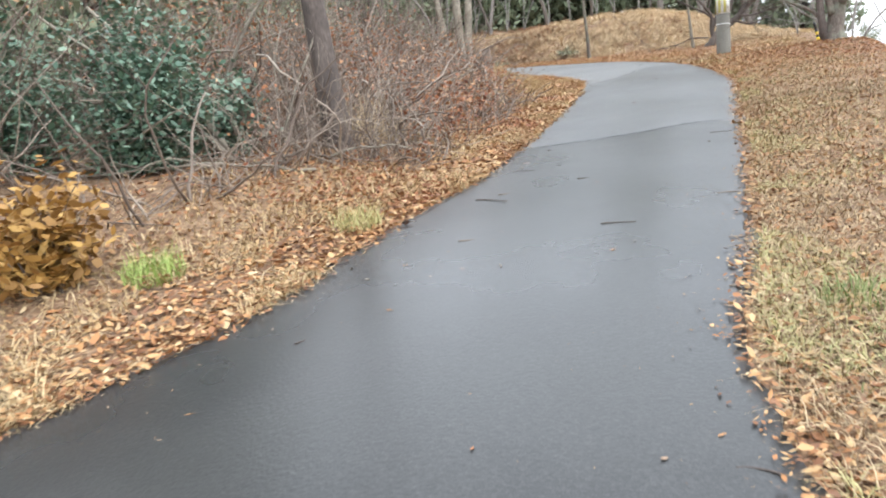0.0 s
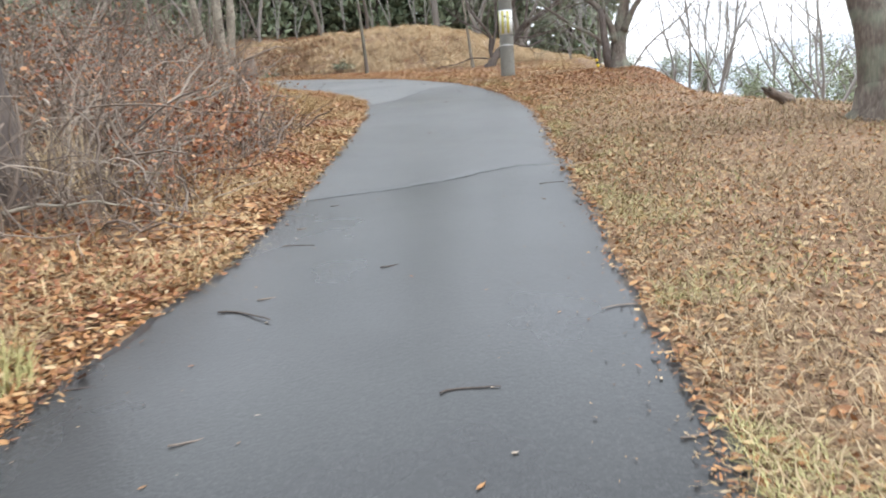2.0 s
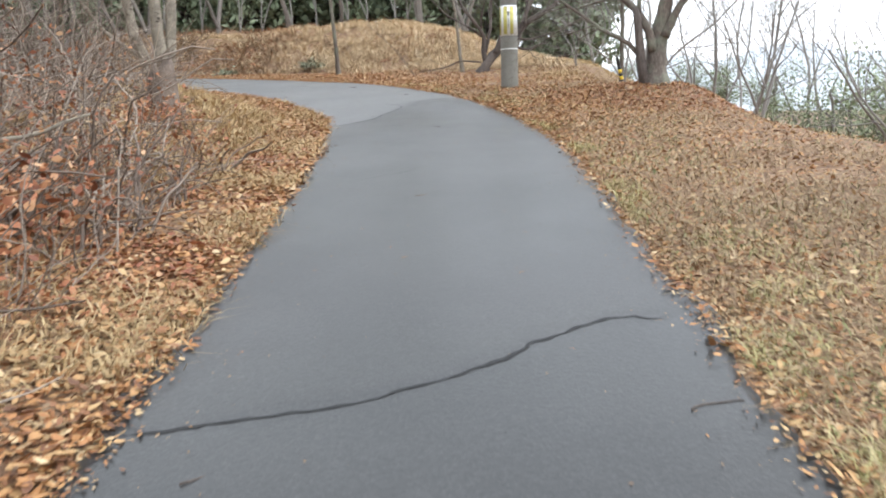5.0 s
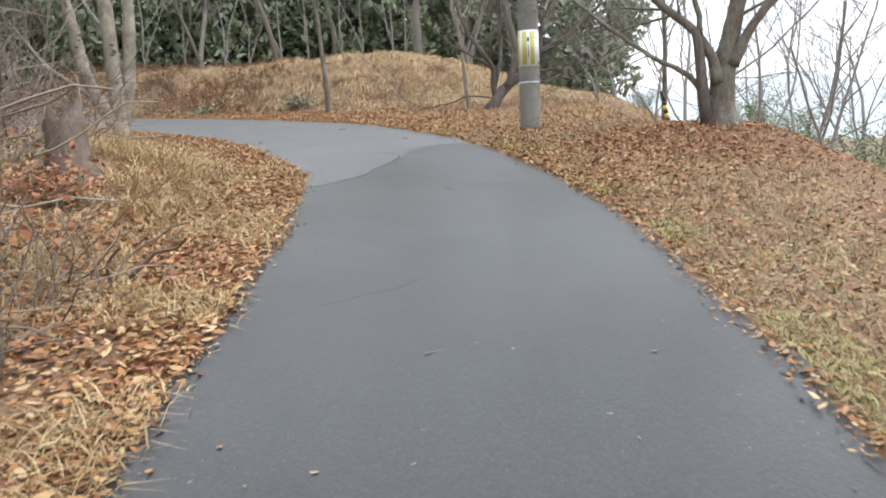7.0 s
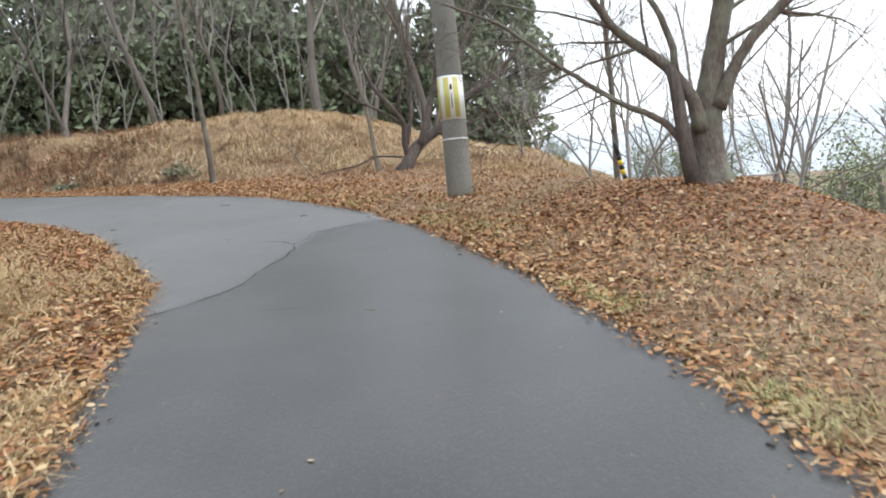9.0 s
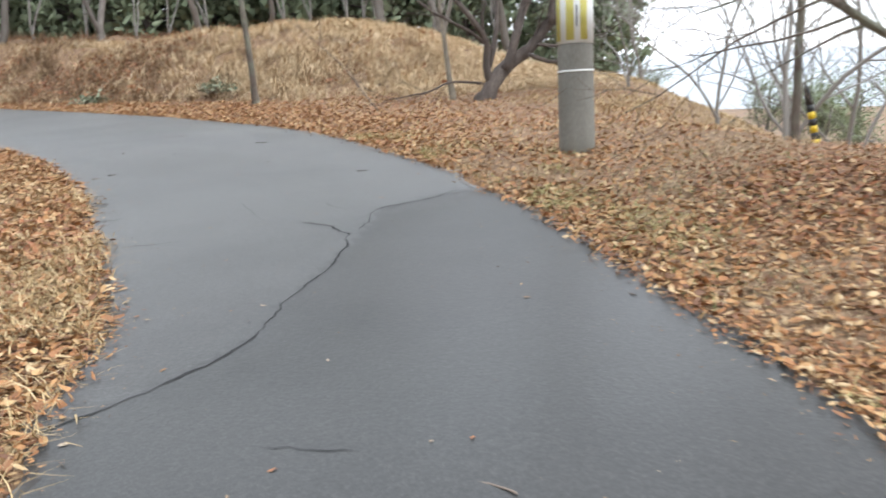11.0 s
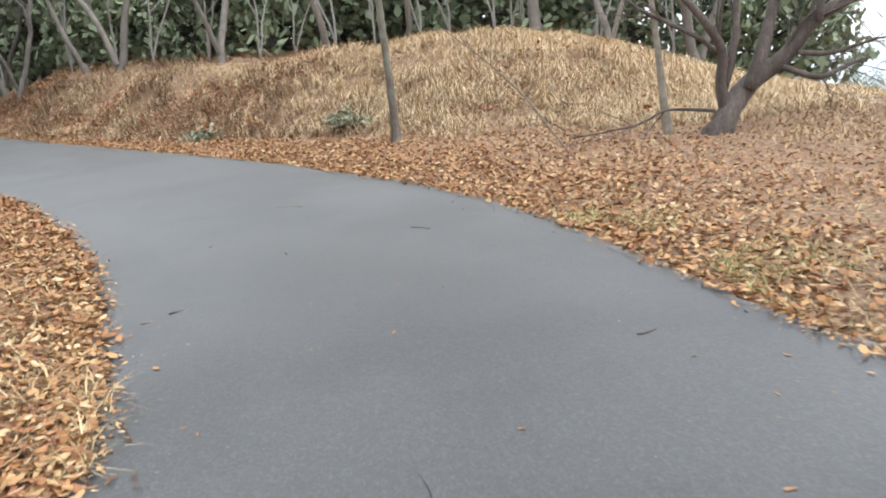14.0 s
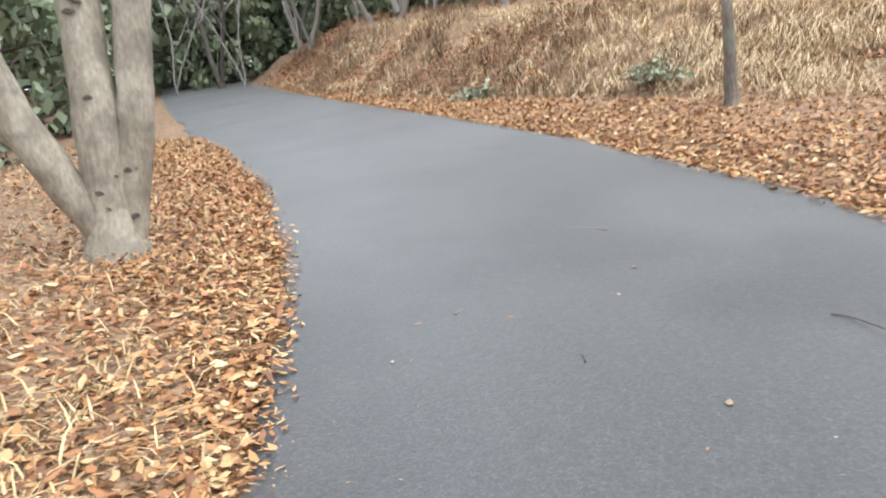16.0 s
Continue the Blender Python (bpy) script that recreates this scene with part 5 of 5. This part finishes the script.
tuft("bright green fresh grass tuft in fallen leaves", -2.2, 4.95, 0.22, 320, 0.10, 0.24, BRIGHT_GRASS)
tuft("yellow-green grass tuft at the path's edge", -0.85, 5.9, 0.22, 260, 0.10, 0.24, YELLOW_GRASS)
tuft("green weed tuft in dry grass", 1.75, 3.1, 0.18, 180, 0.06, 0.16, GREEN_GRASS)
tuft("long arching straw grass tuft at the thicket's foot", -1.05, 9.2, 0.42, 260, 0.3, 0.75, PALE_STRAW)
tuft("straw-coloured grass tuft in fallen leaves", -0.45, 9.5, 0.25, 160, 0.12, 0.35, STRAW)
tuft("straw-coloured grass tuft beside a stump", 1.35, 18.2, 0.3, 300, 0.15, 0.4, STRAW)

# ---- single leaves, twigs and grit lying on the asphalt ----
y = rng.uniform(-1, 32, 2600)
d = rng.exponential(0.28, 2600)
x = np.where(rng.random(2600) < 0.5, xl(y) + 0.05 + d, xr(y) - 0.05 - d)
k = (x > xl(y) + 0.02) & (x < xr(y) - 0.02)
x, y = x[k], y[k]
stuff("grit", flat_leaves(x, y, 0.006, 0.022, 0.004, 0.2), six_faces(len(x)), WEED, "dark crumbs of leaf and bark on the asphalt", "debris")

one_leaf = []
for k in range(5):
    v = leaf_verts(np.zeros((1, 3)), np.array([0.07 + 0.012 * k]), np.array([0.0]), np.array([0.03]), np.array([0.06 - 0.03 * k]), np.array([0.07]))
    one_leaf.append(mesh_of("fallen_leaf", v, six_faces(1), (PALE_SPECK, LITTER, RUSSET, PALE_SPECK, LITTER)[k]))
for k in range(260):
    y = rng.uniform(1, 33)
    u = rng.beta(0.6, 0.6)
    x = float(xl(y) * (1 - u) + xr(y) * u)
    ob = tagged(new("fallen_leaf", one_leaf[k % 5]), "single curled fallen leaf on the asphalt", "leaf", "leaves on the path")
    ob.matrix_world = pose(x, y, float(road_h(x, y)) + 0.004, rng.uniform(-5, 5), rng.uniform(-5, 5), rng.uniform(0, 360))
    s = rng.uniform(0.15, 0.5)
    ob.scale = (s, s, s)
one_twig = []
for k in range(4):
    pts, _d = bent((0, 0, 0.006), (1, 0, 0.0), 0.16 + 0.06 * k, 6, 0.26, 0.0, np.random.default_rng(90 + k))
    pts[:, 2] = 0.004
    one_twig.append(mesh_of("twig", *tube(pts, np.linspace(0.0042, 0.0028, 7), 5), (DARK_BARK, TWIG)[k % 2]))
for k, (x, y, a) in enumerate([(3.28, 22.95, 38), (3.13, 22.86, 5), (0.15, 6.34, 18), (0.36, 6.42, 12), (-0.5, 5.70, -8), (2.12, 5.42, 150), (0.6, 7.5, 40), (0.72, 7.6, 100), (0.86, 1.9, 140), (1.3, 3.5, 5), (1.25, 3.2, 160),
                               (1.6, 4.3, 5), (5.6, 21.5, 15), (4.6, 16.2, 100), (5.9, 17.4, 130), (3.0, 12.1, 20), (-0.9, 3.4, 60), (2.7, 7.7, 80), (5.0, 24.2, 10), (3.4, 24.5, 70), (4.0, 23.9, 100), (0.2, 4.2, 75), (0.95, 4.9, 60),
                               (2.3, 5.9, 35), (1.1, 6.6, 10), (-0.04, 4.95, -15), (2.9, 8.25, 70), (0.75, 7.9, 30), (1.1, 8.5, 20), (4.9, 22.6, 65), (3.2, 21.6, 10), (4.2, 25.6, 130)]):
    ob = tagged(new("twig", one_twig[k % 4]), "thin dead twig lying on the asphalt", "twig", "twigs on the path")
    ob.matrix_world = pose(x, y, float(road_h(x, y)) + 0.003, 0, 0, a)
    if k in (0, 2):
        ob.scale = (1.7, 1.7, 1.4)
